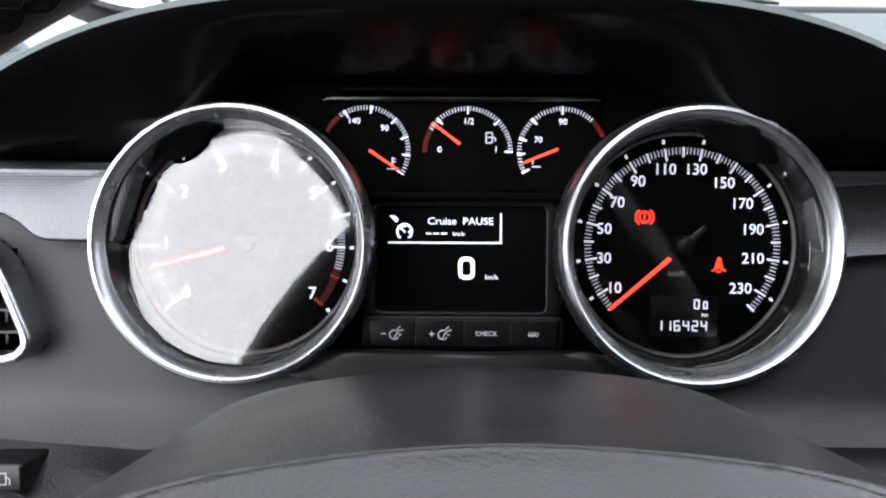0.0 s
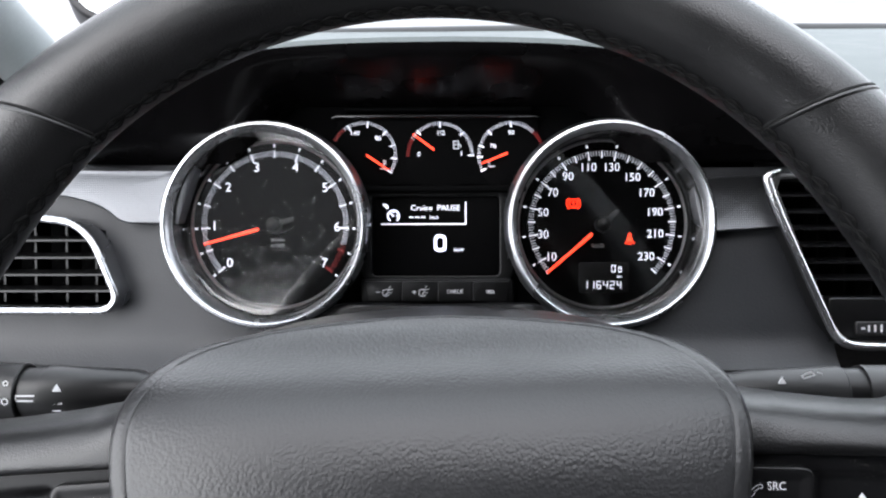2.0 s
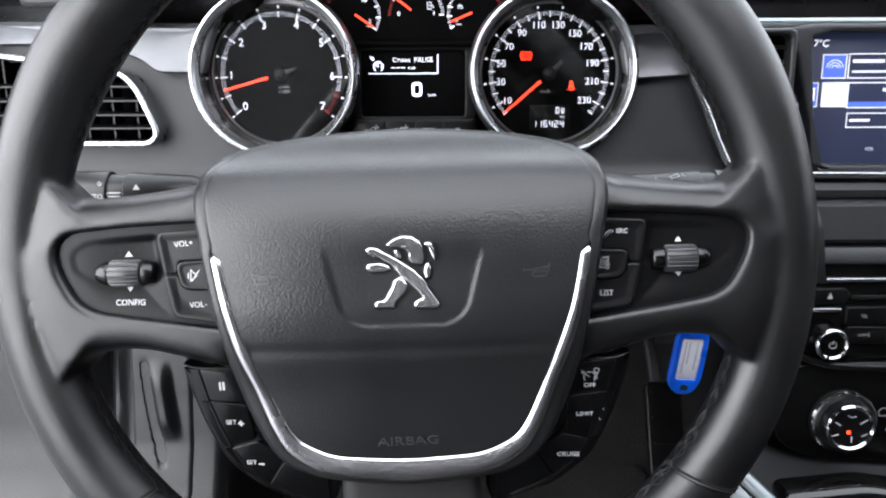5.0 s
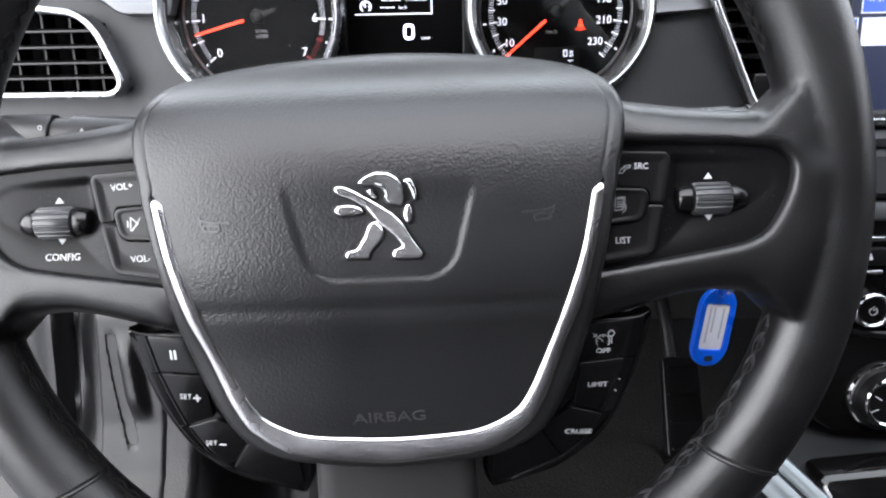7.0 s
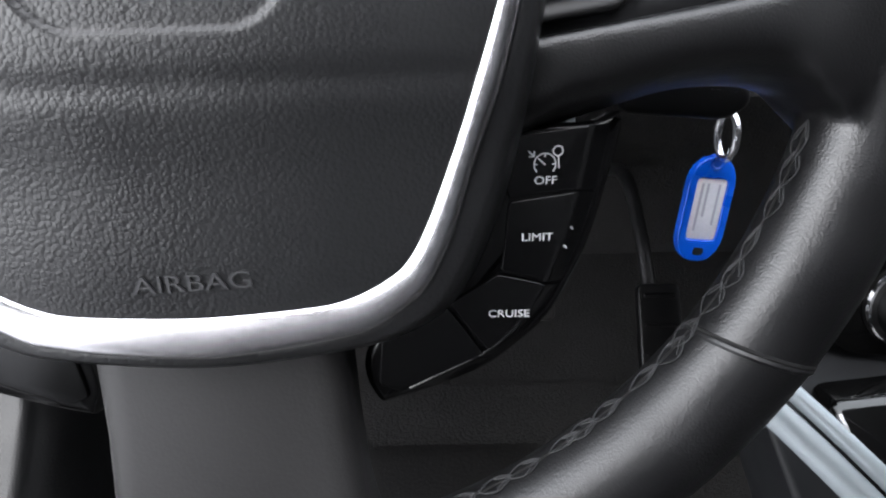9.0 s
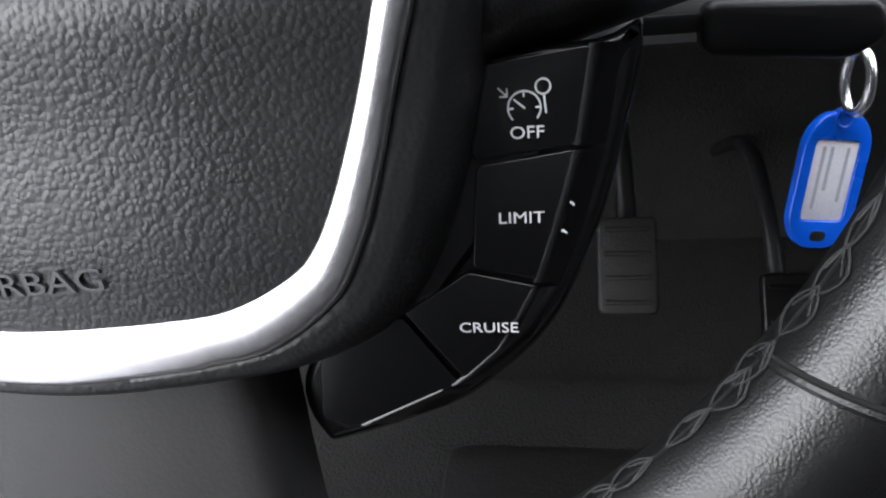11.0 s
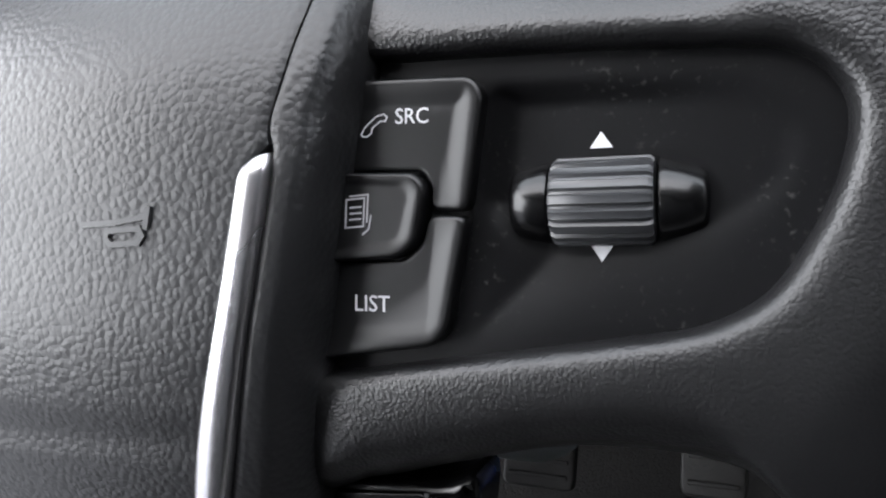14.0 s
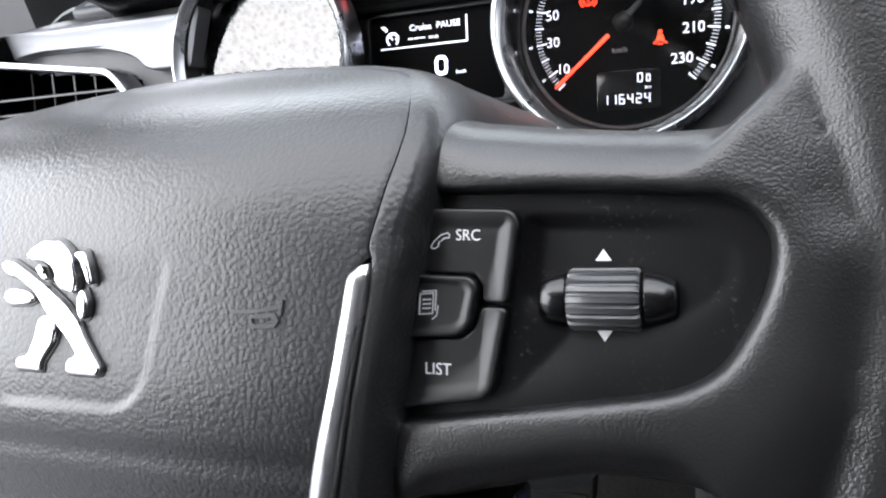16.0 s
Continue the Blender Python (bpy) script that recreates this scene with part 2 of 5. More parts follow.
def rounded(pts, r=3.0, n=5):
    """A polygon with its corners rounded by r (a number, or one for each corner)."""
    out, k = [], len(pts)
    for i in range(k):
        a, b, c = Vector(pts[i - 1]), Vector(pts[i]), Vector(pts[(i + 1) % k])
        ri = r[i] if isinstance(r, (list, tuple)) else r
        u, v = (a - b), (c - b)
        d = min(ri, 0.48 * u.length, 0.48 * v.length)
        p, q = b + u.normalized() * d, b + v.normalized() * d
        for s in range(n + 1):
            t = s / n
            out.append(tuple((1 - t) ** 2 * p + 2 * t * (1 - t) * b + t * t * q))
    return out


def circle(x, y, r, n=48, squash=1.0):
    return [(x + r * math.cos(2 * math.pi * i / n), y + r * squash * math.sin(2 * math.pi * i / n)) for i in range(n)]


def box(x0, x1, y0, y1):
    return [(x0, y0), (x1, y0), (x1, y1), (x0, y1)]


def inset(pts, d):
    """The closed outline moved inwards by d."""
    k = len(pts)
    area = sum(pts[i - 1][0] * pts[i][1] - pts[i][0] * pts[i - 1][1] for i in range(k))
    s = 1 if area > 0 else -1
    out = []
    for i in range(k):
        a, b, c = pts[i - 1], pts[i], pts[(i + 1) % k]
        tx, ty = c[0] - a[0], c[1] - a[1]
        ln = math.hypot(tx, ty) or 1
        out.append((b[0] - s * ty / ln * d, b[1] + s * tx / ln * d))
    return out


def skin(bm, rings, closed=True, cap0=False, cap1=False):
    """Faces between rings of equally many points."""
    vs = [[bm.verts.new(p) for p in ring] for ring in rings]
    k = len(vs[0])
    for a, b in zip(vs, vs[1:]):
        for i in range(k if closed else k - 1):
            j = (i + 1) % k
            bm.faces.new((a[i], a[j], b[j], b[i]))
    if cap0:
        bm.faces.new(vs[0][::-1])
    if cap1:
        bm.faces.new(vs[-1])
    return vs


def height(z, x, y):
    return z(x, y) if callable(z) else z


def slab(outline, z0, z1, bevel=0.6, steps=3, bm=None, back=True):
    """A plate with a rounded front edge; z0 and z1 are numbers, or functions of x and y."""
    bm = bm or bmesh.new()
    rings = [[(x, y, height(z0, x, y)) for x, y in outline]]
    for s in range(steps + 1):
        a = math.pi / 2 * s / steps
        ring = inset(outline, bevel * (1 - math.cos(a)))
        rings.append([(x, y, height(z1, x, y) - bevel * (1 - math.sin(a))) for x, y in ring])
    skin(bm, rings, cap0=back, cap1=True)
    return bm


def frame_slab(outer, inner, z0, z1, bevel=0.6, steps=3, floor=None, bm=None):
    """A rounded frame between two outlines of equally many points."""
    bm = bm or bmesh.new()
    rings = [[(x, y, height(z0, x, y)) for x, y in outer]]
    for s in range(steps + 1):
        a = math.pi / 2 * s / steps
        rings.append([(x, y, height(z1, x, y) - bevel * (1 - math.sin(a))) for x, y in inset(outer, bevel * (1 - math.cos(a)))])
    for s in range(steps, -1, -1):
        a = math.pi / 2 * s / steps
        rings.append([(x, y, height(z1, x, y) - bevel * (1 - math.sin(a))) for x, y in inset(inner, -bevel * (1 - math.cos(a)))])
    rings.append([(x, y, height(z0 if floor is None else floor, x, y)) for x, y in inner])
    skin(bm, rings)
    return bm


def lathe(profile, x=0, y=0, n=96, a0=0.0, a1=360.0, bm=None):
    """Turns (radius, z) round the axis at x, y."""
    bm = bm or bmesh.new()
    full = abs(a1 - a0) >= 359.9
    k = n if full else n + 1
    angles = [radians(a0 + (a1 - a0) * i / n) for i in range(k)]
    skin(bm, [[(x + r * math.cos(a), y + r * math.sin(a), z) for a in angles] for r, z in profile], closed=full)
    return bm


def tube(path, r, n=8, closed=False, bm=None, squash=1.0):
    """A round bar along a path; r is a number, or a list of one for each point."""
    bm = bm or bmesh.new()
    pts = [Vector(p) for p in path]
    k, rings, up = len(pts), [], Vector((0, 0, 1))
    for i, p in enumerate(pts):
        a, b = (pts[i - 1], pts[(i + 1) % k]) if closed else (pts[max(i - 1, 0)], pts[min(i + 1, k - 1)])
        t = (b - a).normalized()
        u = t.cross(up)
        u = u.normalized() if u.length > 1e-4 else Vector((1, 0, 0))
        v = u.cross(t)
        rr = r[i] if isinstance(r, (list, tuple)) else r
        rings.append([tuple(p + rr * (math.cos(2 * math.pi * j / n) * u + squash * math.sin(2 * math.pi * j / n) * v)) for j in range(n)])
    if closed:
        rings.append(rings[0])
    skin(bm, rings, cap0=not closed, cap1=not closed)
    if closed:
        bmesh.ops.remove_doubles(bm, verts=bm.verts, dist=1e-5)
    return bm


def block(x0, x1, y0, y1, z0, z1, bevel=0.0, bm=None):
    bm = bm or bmesh.new()
    got = bmesh.ops.create_cube(bm, size=1.0)
    for v in got["verts"]:
        v.co = Vector(((x0 + x1) / 2 + v.co.x * (x1 - x0), (y0 + y1) / 2 + v.co.y * (y1 - y0), (z0 + z1) / 2 + v.co.z * (z1 - z0)))
    if bevel:
        edges = list({e for v in got["verts"] for e in v.link_edges})
        bmesh.ops.bevel(bm, geom=edges, offset=bevel, segments=2, profile=0.5, affect="EDGES")
    return bm


def letters(body, size, x, y, z, turn=0.0, align="CENTER", thick=0.05, stretch=1.0, surface=None, shear=0.0, bm=None):
    """Raised letters in the built-in font, as a bmesh; size is the height of a capital."""
    c = bpy.data.curves.new("letters", "FONT")
    c.body, c.size, c.align_x, c.align_y = body, size / 0.69, align, "CENTER"
    c.extrude, c.resolution_u, c.shear = thick / 2, 3, shear
    ob = bpy.data.objects.new("letters", c)
    scene.collection.objects.link(ob)
    dg = bpy.context.evaluated_depsgraph_get()
    me = bpy.data.meshes.new_from_object(ob.evaluated_get(dg))
    bm = bm or bmesh.new()
    before = set(bm.verts)
    bm.from_mesh(me)
    ca, sa = math.cos(radians(turn)), math.sin(radians(turn))
    for v in bm.verts:
        if v not in before:
            px, py = v.co.x * stretch, v.co.y
            qx, qy = x + ca * px - sa * py, y + sa * px + ca * py
            v.co = Vector((qx, qy, (surface(qx, qy) if surface else z) + v.co.z + thick / 2))
    bpy.data.objects.remove(ob)
    bpy.data.curves.remove(c)
    bpy.data.meshes.remove(me)
    return bm


def strokes(lines, width, z, thick=0.06, surface=None, bm=None):
    """Flat printed strokes along lines of points."""
    bm = bm or bmesh.new()
    for line in lines:
        for a, b in zip(line, line[1:]):
            a2, b2 = Vector(a), Vector(b)
            d = (b2 - a2)
            if d.length < 1e-6:
                continue
            t = d.normalized()
            nrm = Vector((-t.y, t.x)) * width / 2
            e = t * width * 0.35
            q = [a2 - e - nrm, b2 + e - nrm, b2 + e + nrm, a2 - e + nrm]
            skin(bm, [[(p.x, p.y, (surface(p.x, p.y) if surface else z) + h) for p in q] for h in (0, thick)], cap0=True, cap1=True)
    return bm


def arc(x, y, r, a0, a1, n=14):
    return [(x + r * math.cos(radians(a0 + (a1 - a0) * i / n)), y + r * math.sin(radians(a0 + (a1 - a0) * i / n))) for i in range(n + 1)]


def merged(*bms):
    """Several bmeshes as one."""
    out = bmesh.new()
    for b in bms:
        me = bpy.data.meshes.new("tmp")
        b.to_mesh(me)
        b.free()
        out.from_mesh(me)
        bpy.data.meshes.remove(me)
    return out


def by_angle(pts, cx, cy, n):
    """An outline resampled at n even angles about a centre."""
    out = []
    for k in range(n):
        a = 2 * math.pi * k / n
        d, best = Vector((math.cos(a), math.sin(a))), None
        for i in range(len(pts)):
            p, q = Vector(pts[i - 1]) - Vector((cx, cy)), Vector(pts[i]) - Vector((cx, cy))
            e = q - p
            den = d.x * e.y - d.y * e.x
            if abs(den) < 1e-9:
                continue
            r = (p.x * e.y - p.y * e.x) / den
            s = (p.x * d.y - p.y * d.x) / den
            if r > 0 and -1e-6 <= s <= 1 + 1e-6 and (best is None or r > best):
                best = r
        out.append((cx + best * d.x, cy + best * d.y))
    return out


def domed(outline, z, cx, cy, rings=40, edge=2.0, drop=4.0, bm=None):
    """A skin over an outline that follows z(x, y), with a turned-down edge."""
    bm = bm or bmesh.new()
    out = [[(x, y, z(x, y) - drop) for x, y in outline]]
    for i in range(rings):
        s = 1 - i / rings
        ring = []
        for x, y in outline:
            px, py = cx + (x - cx) * s, cy + (y - cy) * s
            d = (1 - s) * math.hypot(x - cx, y - cy)
            fall = edge * (1 - math.sqrt(max(0, 1 - (1 - min(d / (edge * 1.6), 1)) ** 2)))
            ring.append((px, py, z(px, py) - fall))
        out.append(ring)
    vs = skin(bm, out)
    tip = bm.verts.new((cx, cy, z(cx, cy)))
    last = vs[-1]
    for i in range(len(last)):
        bm.faces.new((last[i], last[(i + 1) % len(last)], tip))
    return bm


def domed_plate(pts, z, cx, cy):
    return domed(curve_points(pts, 5), z, cx, cy, 10, 1.2, 6)


def scooped(outline, cx, cy, top, drop, r=0.5, border=1.7, slope=2.4, depth=0.6, bm=None):
    """A key with a rounded edge, a flat border and a hollow middle that sinks over the slope."""
    bm = bm or bmesh.new()
    out = [[(x, y, top - drop) for x, y in outline]]
    for d in [r * k / 4 for k in range(5)] + [r + border + slope * k / 8 for k in range(9)] + [r + border + slope + 0.6]:
        ring = []
        for x, y in outline:
            far = math.hypot(x - cx, y - cy)
            q = min(d, 0.9 * far)
            e, t = 1 - min(d / r, 1), min(max((d - r - border) / slope, 0), 1)
            ring.append((x + (cx - x) * q / far, y + (cy - y) * q / far, top - r * (1 - math.sqrt(1 - e * e)) - depth * t * t * (3 - 2 * t)))
        out.append(ring)
    vs = skin(bm, out)
    tip = bm.verts.new((cx, cy, top - depth))
    for i in range(len(vs[-1])):
        bm.faces.new((vs[-1][i], vs[-1][(i + 1) % len(outline)], tip))
    return bm


FRONT = CAR @ pose(0, 0.25, 0, 90, 0, 0)  # faces the driver: x right, y up, z towards the driver
# ---- the setting: ground outside and the closed cabin (world axes) ----
UPRIGHT = pose(0, 0, 0)


def wall_box(name, mat, label, category, *boxes):
    bm = bmesh.new()
    for b in boxes:
        block(*[1000 * v for v in b], bm=bm)
    return structure(name, bm, mat, UPRIGHT, label, category)


wall_box("ground", CONCRETE, "grey concrete ground outside the car", "ground", (-60, 60, -60, 60, -0.45, -0.35))
wall_box("floor", CARPET, "dark grey carpeted cabin floor", "floor", (-0.5, 1.24, -2.3, 0.72, 0.02, 0.10))
wall_box("ceiling", LINER, "dark grey cloth headliner behind a glass roof opening", "ceiling", (-0.430, 1.16, -2.3, -0.34, 1.236, 1.28), (0.52, 1.16, -0.34, 0.02, 1.24, 1.28))
wall_box("wall_north", CARPET, "dark bulkhead behind the pedals", "bulkhead", (-0.5, 1.24, 0.70, 0.76, 0.10, 0.74))
wall_box("wall_south", DARK, "plain dark wall closing the cabin behind", "wall", (-0.335, 0.24, -0.70, -0.64, 0.10, 1.24), (0.24, 1.24, -1.36, -1.30, 0.10, 1.24), (0.24, 0.30, -1.30, -0.64, 0.10, 1.24))
wall_box("wall_west", DARK, "dark sill and front wing panel, the driver's door swung open", "door panel", (-0.56, -0.50, -0.70, 0.44, 0.02, 0.16), (-0.56, -0.50, 0.44, 0.76, 0.10, 0.78), (-1.30, -0.56, 0.44, 0.50, 0.02, 0.92))
wall_box("wall_east", DARK, "dark passenger door panel below the side window", "door panel", (1.24, 1.30, -1.36, 0.76, 0.10, 0.86), (1.20, 1.26, -1.36, -0.06, 0.86, 1.26))


def pillar(side):
    """A roof pillar leaning back from the dash end to the headliner."""
    bm = bmesh.new()
    line = [(-378, 640, 650), (-381, 560, 745), (-391, 450, 850), (-406, 250, 1030), (-416, -20, 1245)]
    line = curve_points([(x if side < 0 else 760 - x, y, z) for x, y, z in line], 6, False)
    tube(line, 31, 16, bm=bm, squash=0.9)
    return bm


def seal():
    """The dark rubber along the open doorway's front edge."""
    return tube(curve_points([(-440, 640, 560), (-443, 560, 720), (-454, 440, 850), (-468, 250, 1030), (-474, -20, 1245)], 6, False), 38, 14)


structure("door_seal", seal(), MATTE, UPRIGHT, "black rubber seal along the door opening", "seal")
structure("pillar_west", pillar(-1), PILLARSKIN, UPRIGHT, "pale grey moulded windscreen pillar trim", "pillar")
structure("pillar_east", pillar(1), PILLARSKIN, UPRIGHT, "pale grey moulded windscreen pillar trim", "pillar")


def quad(a, b, c, d):
    bm = bmesh.new()
    bm.faces.new([bm.verts.new([1000 * v for v in p]) for p in (a, b, c, d)])
    return bm


windscreen = structure("window_1", quad((-0.42, 1.14, 0.77), (1.16, 1.14, 0.77), (1.12, 0.0, 1.25), (-0.38, 0.0, 1.25)), WINDOW, UPRIGHT, "clear raked windscreen", "window")
windscreen.visible_shadow = False

# ---- dash shell ----


def arch(x):
    """Height of the hood's front edge."""
    s = (x + 6) / 186
    return 182 - 9 * s * s - 30 * s ** 4 if abs(s) < 1.06 else 135


def step(a, b, x):
    t = min(max((x - a) / (b - a), 0), 1)
    return t * t * (3 - 2 * t)


def dash_profile(x):
    """(y, z) from the windscreen base to the front lip at x."""
    hood = step(-250, -204, x) * (1 - step(186, 232, x))
    left = 1 - step(-255, -215, x)
    ay = arch(x)
    crest_y = (1 - hood) * (146 + left * 6) + hood * ay
    crest_z = (1 - hood) * (-12 - left * 40) + hood * 60
    out = [(146 + 0.364 * 740, -770), (146 + 0.364 * 560, -570), (146 + 0.364 * 400, -400), (146 + 0.364 * 250, -250)]
    by = 146 + 0.364 * 140
    out += [((1 - hood) * by + hood * (by + 4), -140)]
    for k in (0.35, 0.6, 0.8, 0.92):
        z = -140 + (crest_z - 10 + 140) * k
        base = by + (crest_y + 1.5 - by) * k + hood * 10 * math.sin(math.pi * k)
        out.append((base, z))
    out += [(crest_y + 1.0, crest_z - 4), (crest_y, crest_z - 0.5), (crest_y - 3, crest_z + 1), (crest_y - 6.5, crest_z - 1)]
    side = step(78, 128, abs(x + 6))
    lip_y = hood * (156 - 36 * side) + (1 - hood) * 120
    lip_z = hood * 12 * side + (1 - hood) * (2 - 14 * (1 - left) + left * 12)
    for k in (0.08, 0.3, 0.65, 1.0):
        out.append((crest_y - 8 + (lip_y - crest_y + 8) * k, (crest_z - 2) + (lip_z - crest_z + 2) * k))
    return out


xs = [-430 + 10 * i for i in range(17)] + [-260 + 4 * i for i in range(126)] + [245 + 20 * i for i in range(48)]
top_rings, hood_rings = [], []
for x in xs:
    p = dash_profile(x)
    drop = 60 * step(-325, -440, x) if x < -325 else 0
    top_rings.append([(x, y - drop, z) for y, z in p[:12]])
    hood_rings.append([(x, y - drop, z) for y, z in p[11:]])
bm = bmesh.new()
skin(bm, top_rings, closed=False)
dash_top = structure("dash_top", bm, TOPSKIN, FRONT, "grey grained soft dash top with an instrument hood", "dashboard")
bm = bmesh.new()
skin(bm, hood_rings, closed=False)
structure("hood_lining", bm, LINING, FRONT, "matte black lining under the instrument hood", "dashboard")

# fascia with openings for the dials and the vents
VENT_W = rounded([(-318, 30), (-192, 32), (-184, 40), (-200, 80), (-212, 88), (-318, 97)], [10, 8, 8, 10, 10, 12])
VENT_E = rounded([(183, 111), (262, 112), (262, 11), (231, 13), (216, 26)], [6, 6, 6, 14, 12])


def inside(x, y, poly):
    hit = False
    for i in range(len(poly)):
        (ax, ay), (bx, by) = poly[i - 1], poly[i]
        if (ay > y) != (by > y) and x < (bx - ax) * (y - ay) / (by - ay) + ax:
            hit = not hit
    return hit


def fascia_z(x, y):
    z = 11 + 9 * ((112 - y) / 112) ** 1.2 if y < 112 else 11
    z += 24 * step(20, -30, y)
    return z - 60 * step(-270, -420, x) + 4 * step(60, 20, y) * math.exp(-((x + 4) / 70) ** 2)


TACH, SPEEDO = (-103.6, 83.8), (96.2, 83.7)
bm = bmesh.new()
grid, nx, ny = {}, 218, 66
for i in range(nx):
    for j in range(ny):
        x, y = -400 + 3.0 * i, -78 + 3.0 * j
        if y > 118:
            continue
        if math.hypot(x - TACH[0], y - TACH[1]) < 55.5 or math.hypot(x - SPEEDO[0], y - SPEEDO[1]) < 55.5:
            continue
        if -78 < x < 70 and y > 36:
            continue
        if inside(x, y, inset(VENT_W, 4)) or inside(x, y, inset(VENT_E, 4)):
            continue
        if x > 226 - 0.2 * (y - 20) and y > -40 and x > 212:
            continue
        if x > 62 and y < -45:
            continue
        grid[i, j] = bm.verts.new((x, y, fascia_z(x, y)))
for (i, j), v in grid.items():
    q = [grid.get(k) for k in ((i + 1, j), (i + 1, j + 1), (i, j + 1))]
    if all(q):
        bm.faces.new((v, *q))
structure("fascia", bm, SOFT, FRONT, "grey grained plastic dash fascia round the dials", "dashboard")

# panels below the dash: a knee panel beside the column, a short skirt over the pedals


def fade(a, b, v, soft):
    """1 between a and b, 0 outside them."""
    return step(a - soft, a + soft, v) * (1 - step(b - soft, b + soft, v))


KNEE_LINE = [(8, 29), (-2, 37), (-12, 50), (-24, 60), (-60, 74), (-100, 80), (-140, 84), (-170, 88), (-200, 98), (-230, 116), (-260, 136), (-330, 150), (-430, 140)]


def knee_z(x, y):
    """The knee panel: leaning out as it falls, folded beside the door, rolling away towards the column."""
    for (ya, za), (yb, zb) in zip(KNEE_LINE, KNEE_LINE[1:]):
        if y >= yb:
            z_ = za + (zb - za) * (y - ya) / (yb - ya)
            break
    low = step(-14, -70, y)
    fold = -13 * math.exp(-((x + 219 - 0.05 * (y + 130)) / 5.5) ** 2) + 3 * math.exp(-((x + 208 - 0.05 * (y + 130)) / 4) ** 2) - 10 * step(-226, -250, x)
    return z_ + low * fold - 60 * step(-360, -430, x) - (30 + 60 * low) * step(-142, -94, x)


def lip(x):
    return -0.07 * (x + 180)


def knee_bm():
    cols = [-430 + 14 * i for i in range(13)] + [-252 + 3 * i for i in range(58)]
    rows = [8, 2, -2, -6, -12, -18, -24, -34, -46, -60] + [-70 - 10 * i for i in range(36)]
    bm = bmesh.new()
    skin(bm, [[(x, min(y, 0.5) + lip(x) * step(-14, 0, y), knee_z(x, y)) for y in rows[1:]] for x in cols], closed=False)
    return bm


def skirt_bm():
    bm = bmesh.new()
    skin(bm, [[(x, y, z_) for y, z_ in ((0.5, 31), (-1.5, 37), (-12, 52), (-24, 62), (-60, 72))] for x in (-70, 60, 170, 280)], closed=False)
    return bm


structure("knee_panel", knee_bm(), KNEE, FRONT, "grey plastic knee panel beside the column", "dashboard")
structure("pedal_skirt", skirt_bm(), KEYBLACK, FRONT, "black plastic skirt above the pedals", "dashboard")

# ---- instrument cluster ----
cluster = thing("instrument_cluster", FRONT, "black instrument cluster with two large chrome-ringed dials, lit", "instrument cluster")
part("back_panel", slab(rounded(box(-200, 190, 22, 162), 12), -14, -3, 1.0), FACE, cluster)


def tick_bm(x, y, ticks, z=0.2, bm=None):
    """ticks: (angle, inner radius, outer radius, width)."""
    bm = bm or bmesh.new()
    for a, r0, r1, w in ticks:
        c, s = math.cos(radians(a)), math.sin(radians(a))
        q = [(x + c * r - s * k * w / 2, y + s * r + c * k * w / 2) for r, k in ((r0, -1), (r1, -1), (r1, 1), (r0, 1))]
        skin(bm, [[(px, py, z + h) for px, py in q] for h in (0, 0.12)], cap0=True, cap1=True)
    return bm


def scale_marks(x, y, fine, bold, owner, z=0.2):
    """The fine ticks as one scale, each bold tick a part of its own."""
    tagged(part("fine_scale", tick_bm(x, y, fine, z), LITFINE, owner, "white lit fine ticks"), kind="stuff")
    for t in bold:
        part("tick_mark", tick_bm(x, y, [t], z), LIT, owner)


def needle_bm(x, y, angle, r0, r1, w0, w1, z):
    c, s = math.cos(radians(angle)), math.sin(radians(angle))
    q = [(r0, -w0), (r1, -w1), (r1 + w1, 0), (r1, w1), (r0, w0)]
    return slab([(x + c * a - s * b, y + s * a + c * b) for a, b in q], z, z + 0.9, 0.25, 2)


def big_dial(name, centre, label, lean, tip):
    x, y = centre
    dial = part(name, slab(circle(x, y, 57, 72), -6, -0.4, 0.2), FACE, cluster, label)
    part("bezel", lathe([(60.8, 12), (60.8, 24), (60.2, 27.4), (58.8, 29.4), (57.4, 29.8), (56.2, 29.0), (54.6, 25.2), (53.9, 24.2)], x, y, 128), BEZEL, dial, "satin chrome bezel ring")
    part("well", lathe([(54.4, 24.6), (53.4, 23.6), (52.8, 12), (52.2, 1), (52.0, -0.4)], x, y, 128), WELL, dial, "gloss black dial well")
    part("inner_ring", lathe([(52.0, 0.2), (51.6, 1.4), (50.8, 1.6), (50.3, 1.2), (50.0, 0)], x, y, 128), RINGGREY, dial, "thin grey ring round the dial face")
    bowl = [(0.01 + 52.4 * k / 16, 10.4 + (52.4 * k / 16) ** 2 / 1220) for k in range(17)]  # the clear cover is slightly hollow and tipped up
    bm = lathe(bowl + [(r, h + 1.2) for r, h in bowl[::-1]], x, y, 96)
    for v in bm.verts:
        v.co.z += lean * (v.co.x - x) - tip * (v.co.y - y)
    p = part("cover", bm, CLEAR, dial, "clear reflecting dial cover")
    p.visible_shadow = False
    part("hub", lathe([(0.01, 7.6), (2.8, 7.4), (4.2, 6.4), (4.6, 4.6), (4.6, 0)], x, y, 40), KEYBLACK, dial, "black needle hub cap")
    return dial


# rev counter: 0 to 7 over 259 degrees
tach = big_dial("tachometer", TACH, "black rev counter face", 0.04, 0.12)
tx, ty = TACH


def rev(v):
    return 219.5 - 37.0 * v


